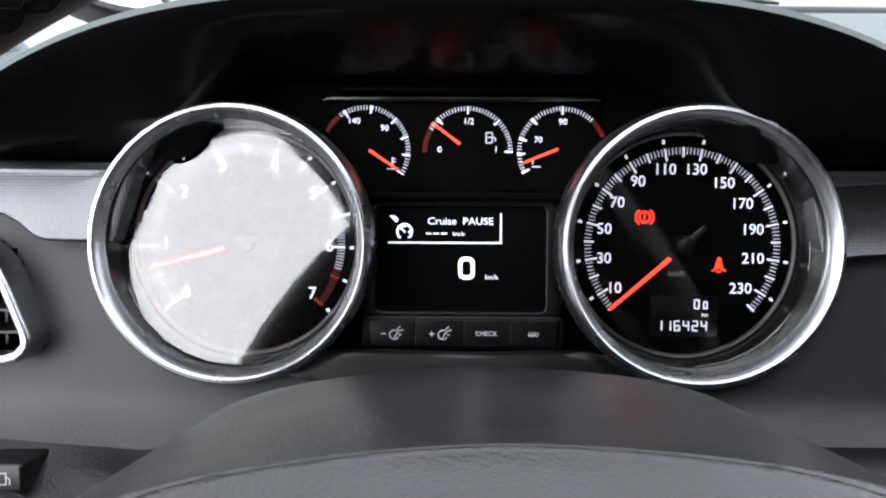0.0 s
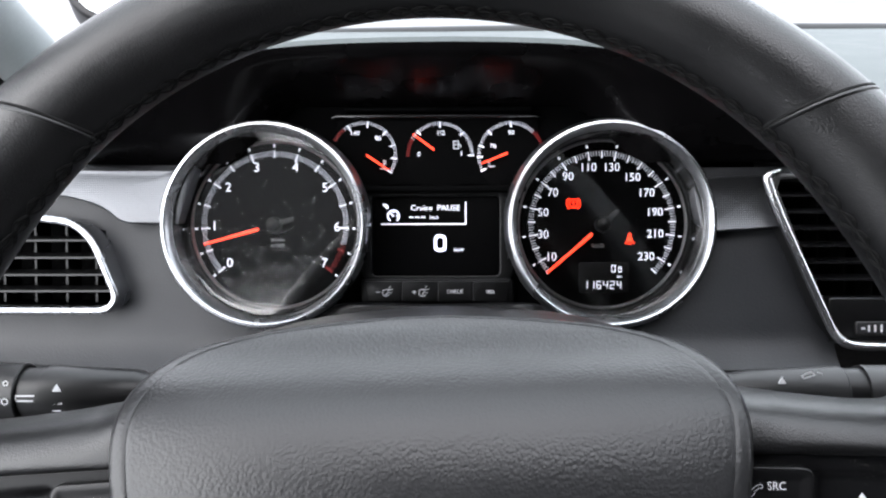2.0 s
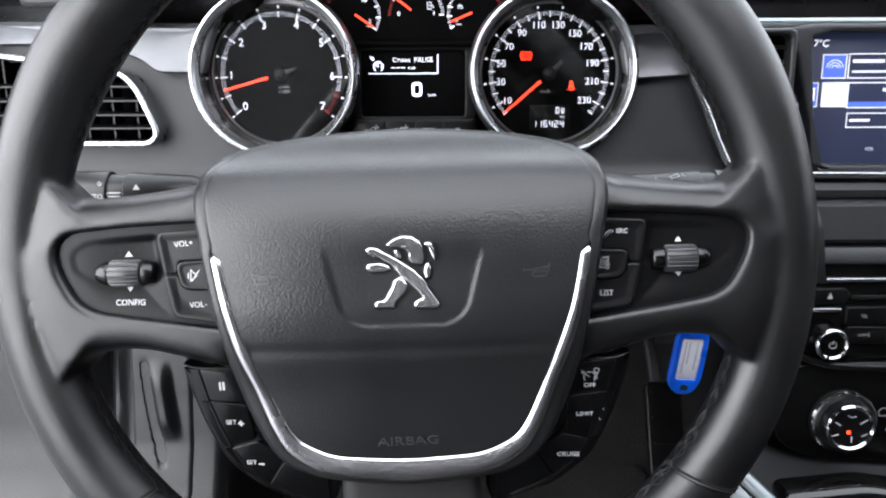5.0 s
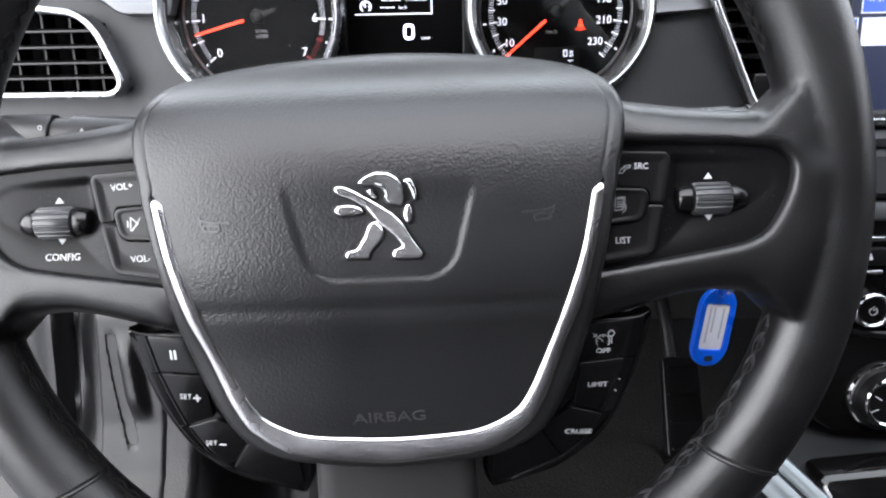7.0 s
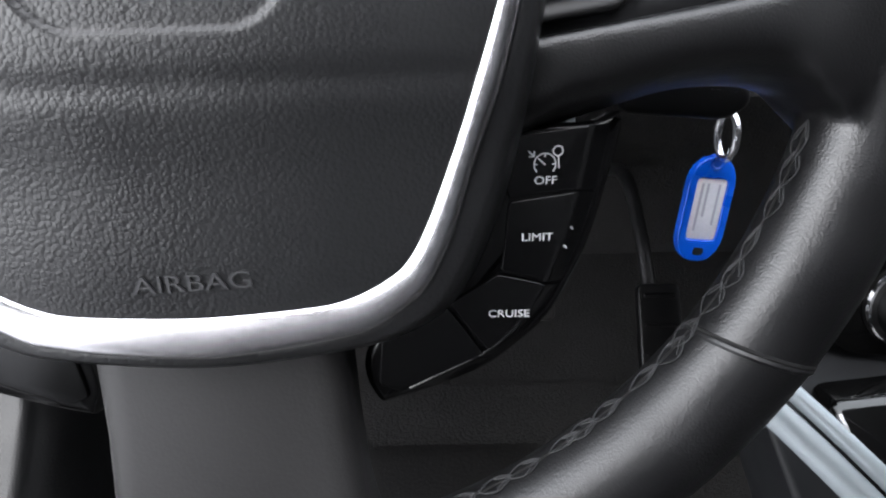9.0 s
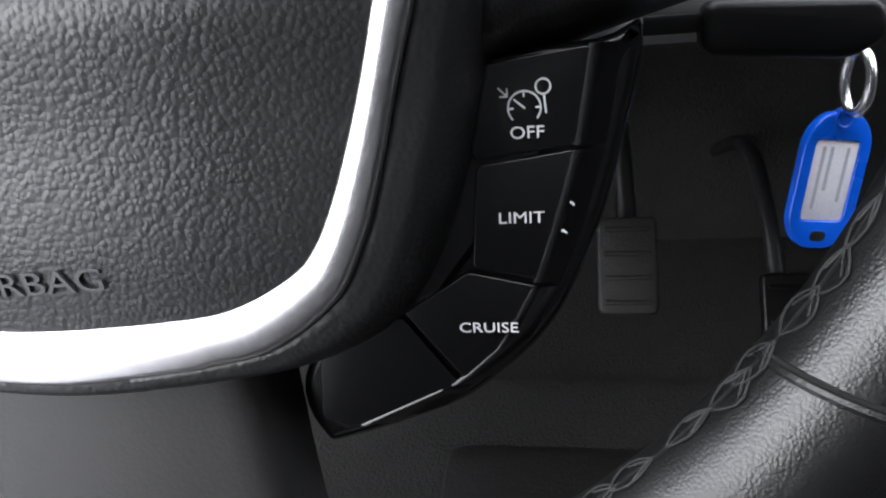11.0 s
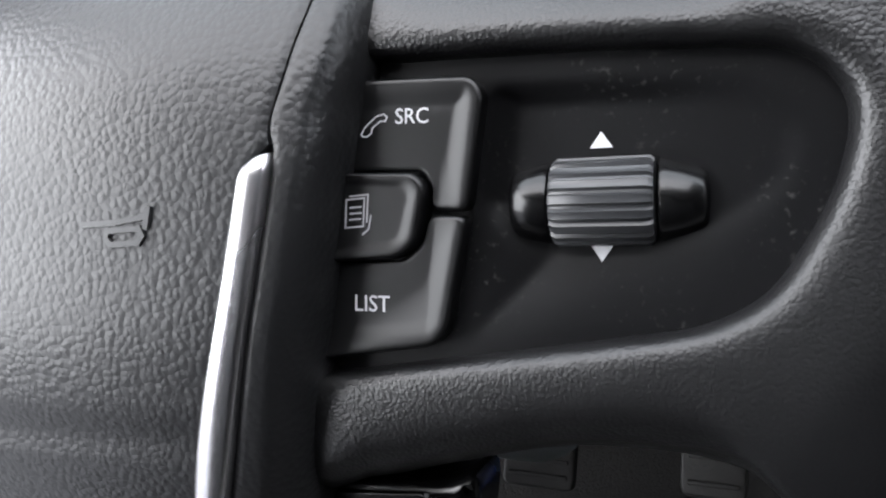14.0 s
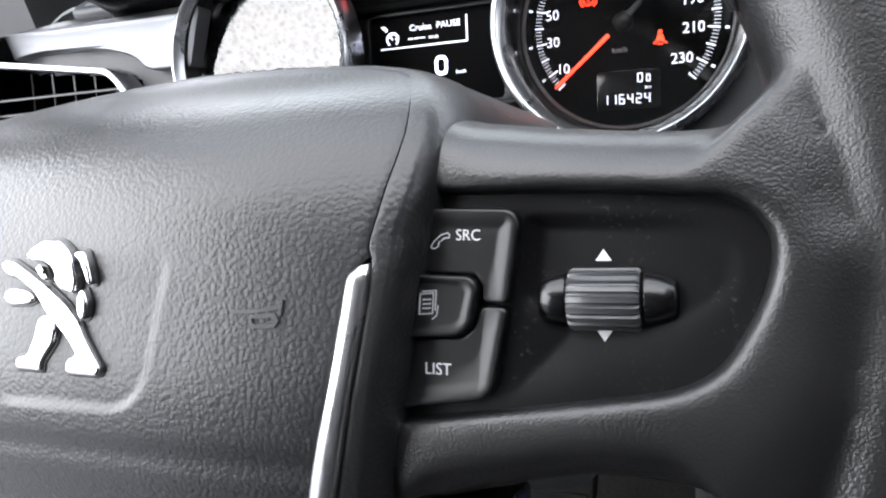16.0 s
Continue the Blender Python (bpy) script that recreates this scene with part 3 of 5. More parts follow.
ticks = [(rev(k / 20), 42.0, 45.3, 0.28) for k in range(0, 128) if k % 10]
bold = [(rev(k / 2), 40.2 if k % 2 == 0 else 41.2, 45.5, 0.85) for k in range(0, 13)]
bold += [(rev(k / 2), 47.7, 49.5, 1.1) for k in range(0, 15)]
scale_marks(tx, ty, ticks, bold, tach)
ticks = [(rev(k / 20), 42.0, 45.3, 0.28) for k in range(128, 140)] + [(rev(6.5), 41.2, 45.5, 1.0), (rev(7), 40.2, 45.5, 1.2)]
tagged(part("red_scale", tick_bm(tx, ty, ticks), REDLIT, tach, "dull red ticks"), kind="stuff")
for k, (nx_, ny_) in enumerate(((-28.1, -23.3), (-37.4, -0.6), (-28.6, 23.1), (-11.0, 35.2), (12.9, 35.2), (30.9, 22.7), (38.2, -1.4), (30.2, -23.4))):
    part("numeral", letters(str(k), 5.5, tx + nx_, ty + ny_, 0.15, thick=0.12), LIT, tach)
part("lettering", merged(letters("tr/min", 2.3, tx + 1.5, ty - 9.0, 0.15, thick=0.1), letters("x1000", 2.3, tx + 1.5, ty - 12.6, 0.15, thick=0.1)), GREYPRINT, tach)
part("needle", needle_bm(tx, ty, rev(0.655), 9.5, 43.5, 0.85, 0.6, 4.6), NEEDLE, tach, "glowing orange-red needle")
part("needle_tail", needle_bm(tx, ty, rev(0.655) + 183, 4.0, 12.5, 1.6, 1.2, 4.8), MATTE, tach)

# speedometer: 0 to 240
speedo = big_dial("speedometer", SPEEDO, "black speedometer face", -0.02, 0.05)
sx, sy = SPEEDO


def kmh(v):
    return 222.0 - 1.1 * v


ticks = [(kmh(v), 41.6, 44.6, 0.34) for v in range(0, 242, 2) if v % 10]
bold = [(kmh(v), 39.2 if v % 20 == 10 else 40.4, 44.8, 0.8) for v in range(0, 241, 10)]
bold += [(kmh(v), 47.0, 48.8, 1.1) for v in range(10, 231, 20)]
scale_marks(sx, sy, ticks, bold, speedo)
for k, (nx_, ny_) in enumerate(((-30.7, -19.9), (-35.6, -6.2), (-35.6, 7.2), (-29.8, 19.3), (-20.5, 29.0), (-8.3, 34.5), (5.8, 34.5), (18.4, 28.4), (27.0, 19.0), (32.0, 7.2), (32.4, -6.0), (27.0, -19.8))):
    part("numeral", letters(str(10 + 20 * k), 4.9, sx + nx_, sy + ny_, 0.15, thick=0.12, stretch=0.98), LIT, speedo)
part("lettering", letters("km/h", 2.6, sx - 2.3, sy - 13.0, 0.15, thick=0.1), GREYPRINT, speedo)
part("needle", needle_bm(sx, sy, kmh(1.0), 9.0, 44.4, 0.85, 0.6, 4.6), NEEDLE, speedo, "glowing orange-red needle")
part("needle_tail", needle_bm(sx, sy, kmh(1.0) + 183, 4.0, 11.5, 1.6, 1.2, 4.8), MATTE, speedo)
bx, by = sx - 17.2, sy + 12.8
part("brake_warning", strokes([arc(bx, by, 2.5, 0, 360, 24), arc(bx, by, 4.0, 130, 230, 10), arc(bx, by, 4.0, -50, 50, 10), [(bx, by + 1.4), (bx, by - 0.2)], [(bx, by - 1.1), (bx, by - 1.4)]], 0.6, 0.15, 0.12), WARN, speedo, "glowing red brake warning lamp")
bx, by = sx + 17.0, sy - 9.0
part("belt_warning", merged(slab(circle(bx, by + 2.7, 1.0, 14), 0.15, 0.27, 0.02, 1), slab([(bx - 2.0, by - 1.4), (bx + 2.0, by - 1.4), (bx + 1.2, by + 1.5), (bx - 1.2, by + 1.5)], 0.15, 0.27, 0.02, 1),
                            strokes([[(bx - 3, by - 2.6), (bx - 1, by - 1.6)], [(bx + 3, by - 2.6), (bx + 1, by - 1.6)], [(bx - 1, by - 3), (bx + 1, by - 3)]], 0.6, 0.15, 0.12)), WARN, speedo, "glowing red seat belt warning lamp")
DIGITS = {"0": "abcdef", "1": "bc", "6": "acdefg", "4": "bcfg", "2": "abdeg"}


def seven(text, x, y, h, gap, z):
    """Seven-segment numbers."""
    w, lines = h * 0.52, []
    for i, ch in enumerate(text):
        ox = x + i * gap
        seg = {"a": ((0, h), (w, h)), "b": ((w, h), (w, h / 2)), "c": ((w, h / 2), (w, 0)), "d": ((0, 0), (w, 0)), "e": ((0, h / 2), (0, 0)), "f": ((0, h), (0, h / 2)), "g": ((0, h / 2), (w, h / 2))}
        for k in DIGITS[ch]:
            a, b = (Vector(p) for p in seg[k])
            d = (b - a).normalized() * 0.25
            lines.append([(ox + a.x + d.x, y + a.y + d.y), (ox + b.x - d.x, y + b.y - d.y)])
    return strokes(lines, 0.55, z, 0.1)


part("odometer_window", slab(rounded(box(sx - 14, sx + 17, sy - 42, sy - 23), 2), -0.6, -0.1, 0.2), PIANO, speedo)
part("odometer_digits", merged(seven("116424", sx - 11.0, sy - 39.2, 4.4, 4.1, 0.05), seven("0", sx + 6.2, sy - 29.0, 4.0, 4, 0.05), seven("0", sx + 10.4, sy - 29.0, 3.0, 4, 0.05), letters("km", 1.7, sx + 11.0, sy - 31.9, 0.05, thick=0.1)), LIT, speedo, "lit white odometer numbers")

# three small gauges
part("small_gauge_panel", slab(rounded(box(-66, 58, 108, 152), [20, 20, 8, 8]), -3, -0.6, 0.6), FACE, cluster, "black panel of the small gauges")
part("panel_ledge", slab(rounded(box(-56, 50, 103.5, 107.5), 1.5), -2, 6, 1.2), FACE, cluster)
part("panel_brow", slab(rounded(box(-60, 54, 152, 155), 1.2), -2, 5, 1.0), FACE, cluster)


def small_gauge(name, x, y, label, white, red, marks, nums, needle, r=20.6):
    g = part(name, slab(circle(x, y, 21.4, 48), -2, -0.45, 0.2), FACE, cluster, label)
    scale_marks(x, y, [(a, r - 2.0, r, 0.36) for a in white], [(a, r - 3.6, r, 0.75) for a in marks], g, 0.0)
    if red:
        tagged(part("red_scale", tick_bm(x, y, [(a, r - 2.0, r, 0.4) for a in red], 0.0), REDLIT, g, "dull red ticks"), kind="stuff")
    for body, nx_, ny_ in nums:
        part("numeral", letters(body, 2.7, x + nx_, y + ny_, 0.05, thick=0.1), LIT, g)
    a, x0, y0, ln = needle
    part("needle", needle_bm(x + x0, y + y0, a, 0, ln, 0.55, 0.4, 2.4), NEEDLE, g, "glowing orange-red needle")
    return g


def span(a, b, n):
    return [a + (b - a) * i / n for i in range(n + 1)]


g1 = small_gauge("coolant_gauge", -49.0, 126.3, "coolant temperature gauge", span(125, -32, 38), span(153, 128, 7), [118, 82, 46, 18, -6, -32], [("140", -5.2, 13.4), ("90", 8.8, 10.2)], (-34.0, 2.2, -0.2, 15.8))
part("symbol", strokes([[(-36.6, 123.2), (-36.6, 119.5)], [(-36.6, 122.6), (-35.2, 122.6)], [(-36.6, 121.2), (-35.2, 121.2)], [(-38.8, 118.0), (-34.4, 118.0)]], 0.5, 0.05), LITSOFT, g1)
g2 = small_gauge("fuel_gauge", -2.2, 126.0, "fuel gauge", span(0, 148, 36), span(180, 151, 8), [0, 45, 90, 133], [("0", -12.8, 0.8), ("1", 13.0, 1.0), ("1/2", 0.4, 13.6)], (143.0, -3.6, 3.2, 15.6))
part("symbol", strokes([[(6.2, 130), (6.2, 134.6), (9.0, 134.6), (9.0, 130), (6.2, 130)], [(9.0, 133), (10.4, 132), (10.4, 130.8)], [(6.4, 132.6), (8.8, 132.6)]], 0.5, 0.05), LITSOFT, g2)
g3 = small_gauge("oil_gauge", 41.0, 126.0, "oil temperature gauge", span(48, 206, 38), span(22, 44, 6), [90, 133, 163, 183, 208], [("90", 0.2, 13.6), ("70", -11.0, 5.4)], (202.0, -2.4, 1.0, 16.6))
part("symbol", strokes([[(27.6, 122.6), (27.6, 120.6)], [(27.4, 119.2), (31.0, 119.2)]], 0.6, 0.05), LITSOFT, g3)

for word, y_, x0, x1 in (("upper_edge", 149.6, -68, 58), ("lower_edge", 105.6, -42, 33)):
    part(word, tube([(x0, y_ - 0.6, 0.4), (x0 + 3, y_, 2.0), (x1 - 3, y_, 2.0), (x1, y_ - 0.6, 0.4)], 1.3, 12), PIANO, cluster, "gloss black edge of the gauge recess")

# centre display
disp = part("display", slab(rounded(box(-44, 35, 52, 101), 3), -6, -1.4, 0.4), FACE, cluster, "black display with lit white text")
part("display_frame", frame_slab(rounded(box(-50, 42, 50, 104), 5), rounded(box(-44, 34, 52.5, 101), 3), -4, 1.2, 0.8), KEYBLACK, cluster)
part("display_text", letters("Cruise  PAUSE", 3.2, -5.2, 94.0, -1.2, thick=0.08, stretch=1.08), LIT, disp)
for h, x, y in ((1.9, -6.0, 88.2), (2.0, 9.2, 68.3)):
    part("unit_text", letters("km/h", h, x, y, -1.2, thick=0.08), LIT, disp)
for x in (-21, -17.4, -13.8):
    part("dash_mark", strokes([[(x, 88.4), (x + 2.2, 88.4)]], 0.7, -1.2), LIT, disp)
part("display_speed", strokes([rounded(box(-5.2, 0.6, 68.2, 76.8), 2.6) + [rounded(box(-5.2, 0.6, 68.2, 76.8), 2.6)[0]]], 1.7, -1.2), LIT, disp)
part("display_border", strokes([[(-38.2, 84.2), (13.4, 84.2), (13.4, 97.6)]], 0.7, -1.2), LIT, disp)
part("display_icon", strokes([arc(-31.0, 89.2, 3.4, -50, 230, 18), [(-31.0, 89.2), (-33.0, 91.2)], [(-31, 92.6), (-31, 91.6)], [(-28.2, 89.2), (-29, 89.2)], [(-37.2, 96.4), (-34.6, 94.0)], [(-35.8, 96.2), (-34.2, 94.6)]], 0.9, -1.2), LIT, disp)

# black lip below the display, between the dials
def lip_z(x, y):
    return fascia_z(x, y) + 0.8


part("lower_lip", domed_plate([(-58, 37), (0, 36.5), (50, 37), (66, 31), (74, 26), (50, 22), (0, 20), (-56, 22), (-82, 26), (-74, 31)], lip_z, -4, 28), SATIN, cluster, "satin black lip between the dials")
# four buttons under the display
BTN = [(-47.4, -25.8), (-25.4, -3.8), (-3.4, 17.2), (17.6, 39.6)]
part("button_tray", slab(rounded(box(-50.5, 42.5, 35.6, 50.8), 3), -4, 3.5, 1.0), KEYBLACK, cluster)
for k, (a, b) in enumerate(BTN):
    w = part("button", slab(rounded([(a + (2 if k == 0 else -0.1), 37.4), (b - (2 if k == 3 else -0.1), 37.4), (b + 0.1, 49.4), (a - 0.1, 49.4)], 0.6), 0, 6.0, 0.35), KEYBLACK, cluster, "black plastic cluster button")
    c = (a + b) / 2
    if k == 2:
        part("lettering", letters("CHECK", 2.1, c - 0.2, 43.2, 6.05, thick=0.06), PRINT, w)
    elif k == 3:
        part("lettering", letters("000", 2.2, c - 0.6, 43.0, 6.05, thick=0.06), PRINT, w)
    else:
        lines = [[(c - 4.4, 43), (c - 2.4, 43)], arc(c + 1.6, 42.6, 2.1, 60, 330, 12), [(c + 1.4, 41), (c + 3.6, 44.6)], [(c + 3.4, 43), (c + 4.6, 42.4)], [(c + 3.2, 45.2), (c + 4.2, 46.4)], [(c + 4.2, 44.4), (c + 5.6, 44.8)]]
        if k == 1:
            lines.append([(c - 3.4, 44), (c - 3.4, 42)])
        part("symbol", strokes(lines, 0.42, 6.05), PRINT, w)
# ---- steering wheel: x and y in the rim's plane, z towards the driver ----
WHEEL = CAR @ Matrix(((0.99968, -0.02413, 0.00789, 0), (0.01122, 0.14140, -0.98989, 0), (0.02277, 0.98966, 0.14163, 0), (0, 0, 0, 1)))
wheel = thing("steering_wheel", WHEEL, "black leather steering wheel with chrome trim and buttons", "steering wheel")
RIM_R, RIM_Y, RIM_Z = 176.0, -2.7, -28.7
PADLINE = [(-130, -20), (-92, -13), (-85, -11), (-60, -6), (-41, 1), (-25, 4), (0, 4), (15, 2), (30, -4), (40, -14), (48, -30), (56, -52)]


def pad_z(x, y):
    """Height of the airbag cover."""
    for (a, za), (b, zb) in zip(PADLINE, PADLINE[1:]):
        if y <= b:
            t = (y - a) / (b - a)
            return za + (zb - za) * t - 5 * abs(x / 80) ** 3
    return PADLINE[-1][1]


PADMEAN = [(d, math.exp(-(d / 7) ** 2)) for d in range(-14, 15, 2)]
PADMEAN = [(d, w / sum(q for _, q in PADMEAN)) for d, w in PADMEAN]


def smooth_pad(x, y):
    z = sum(pad_z(x, y + d) * w for d, w in PADMEAN)
    return z


def pod_z(x, y):
    return -24.9 + 0.225 * (y + 65.4)


def mirrored(pts):
    return [(-x, y) for x, y in pts][::-1]


# leather rim and the two spokes grown into one skin
PANEL = rounded([(78, 15.5), (125, 13.6), (149.6, 11.6), (155.7, 5), (153.8, -6), (146.4, -19.3), (138.6, -23.6), (107, -28.7), (78, -33.2)], [2, 2, 7, 5, 8, 7, 6, 2, 2], 4)
SPOKE = [(70, 34), (96, 33), (117, 30), (146, 27.5), (160, 33), (169, 50), (176, 30), (178, -8), (174, -44), (166, -68), (157, -55), (145, -45.5), (122, -44), (100, -49), (84, -53), (70, -50)]


def spoke_bm(side, bm):
    shape = [(x + (4 if side < 0 and 139 < x < 172 and y > 0 else 0), y) for x, y in SPOKE]
    outer = by_angle(curve_points(shape, 4), 120, -9, 120)
    inner = by_angle(PANEL, 120, -9, 120)
    rings = []
    profile = [(1.0, 0, -46), (0.06, None, -46), (0.0, None, -38), (0.0, None, -30), (0.08, None, -22), (0.2, None, -16.8), (0.38, None, -13.6), (0.6, None, -12.4)]
    profile += [(None, e, z) for e, z in ((2.4, -12.3), (1.4, -12.7), (0.6, -13.8), (0.1, -16.0), (0.0, -19.0), (0.0, -46))]
    for s, e, z in profile:
        ring = []
        for (ax, ay), (bx_, by_) in zip(outer, inner):
            far = max(math.hypot(ax - bx_, ay - by_), 0.1)
            k = s if s is not None else 1 - min(e / far, 0.36)
            fall = 5.0 * step(2, 18, ay) * max(1 - k, 0) ** 1.3 if s is not None and z > -40 else 0
            ring.append((side * (ax + (bx_ - ax) * k), ay + (by_ - ay) * k, z - fall))
        rings.append(ring)
    skin(bm, rings)


def remeshed(bm, size, rounds, factor=0.5):
    """The union of closed shapes as one even, smoothed skin (bmesh in millimetres)."""
    me = bpy.data.meshes.new("tmp")
    bmesh.ops.recalc_face_normals(bm, faces=bm.faces)
    bm.to_mesh(me)
    bm.free()
    ob = new("tmp", me)
    r = ob.modifiers.new("remesh", "REMESH")
    r.mode, r.voxel_size = "VOXEL", size
    s = ob.modifiers.new("smooth", "SMOOTH")
    s.factor, s.iterations = factor, rounds
    out = bpy.data.meshes.new_from_object(ob.evaluated_get(bpy.context.evaluated_depsgraph_get()))
    bpy.data.objects.remove(ob)
    bm = bmesh.new()
    bm.from_mesh(out)
    bpy.data.meshes.remove(out)
    return bm


def rim_radius(a):
    """The rim's thickness by its angle: grips swell beside the spokes."""
    swell = sum(math.exp(-((((a - c + 180) % 360) - 180) / 16) ** 2) for c in (32, 148))
    return 16.2 + 1.8 * swell


bm = bmesh.new()
line, radii = [], []
for k in range(240):
    a = 1.5 * k
    line.append((RIM_R * math.cos(radians(a)), RIM_Y + RIM_R * math.sin(radians(a)), RIM_Z))
    radii.append(rim_radius(a))
tube(line, radii, 28, True, bm)
spoke_bm(1, bm)
spoke_bm(-1, bm)
rim = part("rim", remeshed(bm, 1.3, 12), LEATHER, wheel, "worn black leather rim with stitched inner edge")
rim.data.set_sharp_from_angle(angle=radians(180))


def seam(a_out, a_in, sink=0.4, r0=0.75):
    """A stitched joint in the leather across the rim."""
    pts = []
    for k in range(21):
        f = radians(-70 + 250 * k / 20)
        w = 0.5 * (1 - math.cos(f))
        a = radians(a_out + (a_in - a_out) * w)
        r = rim_radius(math.degrees(a)) - sink
        pts.append(((RIM_R + r * math.cos(f)) * math.cos(a), RIM_Y + (RIM_R + r * math.cos(f)) * math.sin(a), RIM_Z + r * math.sin(f)))
    return tube(pts, r0, 8)


for a, b in ((41.9, 47.4), (137.3, 131.2), (-36.4, -39.8), (-141.8, -138.4)):
    part("seam", seam(a, b), BLACKTHREAD, rim, "stitched joint in the leather")
    lower = -0.42 if abs(a) < 90 else 0.42
    part("seam_lip", seam(a + lower, b + lower, 0.55, 1.0), LEATHER, rim, "turned leather edge")


def on_rim(ang, f, lift):
    """A point on the rim's skin: angle round the wheel, angle round the section."""
    r = rim_radius(ang) + lift
    a, q = radians(ang), radians(f)
    return ((RIM_R + r * math.cos(q)) * math.cos(a), RIM_Y + (RIM_R + r * math.cos(q)) * math.sin(a), RIM_Z + r * math.sin(q))


def stitch_line(a0, a1, loose, ring=171):
    """Braided thread along the inside of the rim: two strands swell apart between knots."""
    bm, rng = bmesh.new(), random.Random(7)
    n = int(abs(a1 - a0) * (0.42 - 0.1 * loose))
    da = (a1 - a0) / n
    for i in range(n):
        a = a0 + da * (i + loose * rng.uniform(-0.34, 0.34))
        for side in (-1, 1):
            wide = side * (8.0 + 4.5 * loose + loose * rng.uniform(-6, 4))
            tube([on_rim(a + da * 1.12 * s, ring + wide * math.sin(math.pi * s), 0.15 + 0.25 * math.sin(math.pi * s)) for s in (0, 0.2, 0.4, 0.6, 0.8, 1.0)], 0.24, 6, bm=bm)
            tube([on_rim(a + da * (0.1 + 0.45 * s), ring + 0.75 * wide * s, 0.25) for s in (0, 0.5, 1.0)], 0.24, 5, bm=bm)
    return bm


for a0, a1, yarn, word in ((-19, -75, THREAD, "loose grey braided stitching"), (19, 161, BLACKTHREAD, "black braided stitching"), (-161, -105, BLACKTHREAD, "black braided stitching")):
    tagged(part("stitching", stitch_line(a0, a1, 1.0 if yarn is THREAD else 0.3), yarn, rim, word), kind="stuff")
    part("seam_line", tube([on_rim(a0 + (a1 - a0) * k / 60, 171, 0.0) for k in range(61)], 0.35, 6), BLACKTHREAD, rim)

# hub shell, airbag cover, chrome trim: nested outlines about one centre
HUB, HUBN = (0, -22), 480


def both_sides(pts):
    """A right-hand line, from the top down to the middle, with its mirror."""
    return pts + [(-x, y) for x, y in pts[::-1] if x > 0.01]


IN_PTS = [(0, 57.6), (48, 54.2), (72, 48.4), (81.4, 41), (85.6, 29), (83.2, 14), (81.0, 5), (77.9, 0.4), (75.6, -11), (72.8, -24), (67.5, -41), (62, -57), (55.7, -73), (51, -81.8), (46, -86.6), (35.5, -91.6), (24, -93.4), (0, -94.6)]
OUT_PTS = [(0, 57.8), (48, 54.4), (72.2, 48.6), (81.7, 41.2), (85.9, 29.1), (83.5, 14), (81.4, 5), (82.0, 0.4), (80.1, -12), (77.5, -25), (73, -42.5), (67.6, -57.5), (62.4, -73.5), (58.9, -82), (53.4, -91), (42, -99), (32, -101.7), (21, -103.4), (0, -105.2)]
SHELL_PTS = [(0, 58.6), (48, 55.4), (78, 49.4), (90.5, 41), (94.6, 29), (93.2, 16), (89.8, 3), (84.4, -26), (80, -51), (74, -73), (63, -95), (48, -104.5), (24, -108.4), (0, -110)]
in_line, out_line, shell_line = (by_angle(curve_points(both_sides(p), 10), *HUB, HUBN) for p in (IN_PTS, OUT_PTS, SHELL_PTS))
under_line = [tuple(p + (q - p) * (0.5 if a[1] < 0.6 else 0.9) for p, q in zip(a, b)) for a, b in zip(in_line, out_line)]


def boss(x, y):
    """The shallow U-shaped step round the emblem."""
    if y > 6 or y < -38:
        return 0
    half = 33.5 - 0.26 * (-y if y < 0 else 0)
    qx, qy = abs(x - 1) - half + 10, -y - 21
    d = math.hypot(max(qx, 0), max(qy, 0)) + min(max(qx, qy), 0) - 10
    return -1.0 * step(1.3, -1.3, d) * (1 - step(-6, 6, y))


def cover_z(x, y):
    return smooth_pad(x, y) + boss(x, y) - 0.6 * math.exp(-((y + 41.5) / 3.2) ** 2)


part("airbag_cover", domed(under_line, cover_z, *HUB, 90, 0.4, 3), PAD, wheel, "dark grey embossed airbag cover")
rings = []
roll = [(0.0, -9), (0.0, -1.2), (0.02, -0.6), (0.08, -0.35), (0.2, -0.3), (0.32, -0.35)]
roll += [(0.4 + 0.6 * math.sin(radians(a)), -0.4 - 17.6 * (1 - math.cos(radians(a)))) for a in range(0, 91, 6)]
for s, h in roll + [(0.99, -40), (0.991, -75), (0.992, -120)]:
    rise = 0.075 * max(0, -h - 18)
    shut = lambda y: step(28, 40, y) if -2 < h and s < 0.05 else 0
    rings.append([(a[0] + (b[0] - a[0]) * s, a[1] + (b[1] - a[1]) * s + rise * step(15, 45, a[1]), smooth_pad(a[0] + (b[0] - a[0]) * s, a[1] + (b[1] - a[1]) * s) + max(h, -40 - (-h - 40) * step(15, 45, a[1])) + (-0.35 - h) * shut(a[1])) for a, b in zip(out_line, shell_line)])
bm = bmesh.new()
skin(bm, rings)
part("hub_shell", bm, SHELLSKIN, wheel, "dark grey hub shell round the airbag cover")
run = [k % HUBN for k in range(HUBN // 4, HUBN + HUBN // 4) if in_line[k % HUBN][1] < 0.6]
rings = []
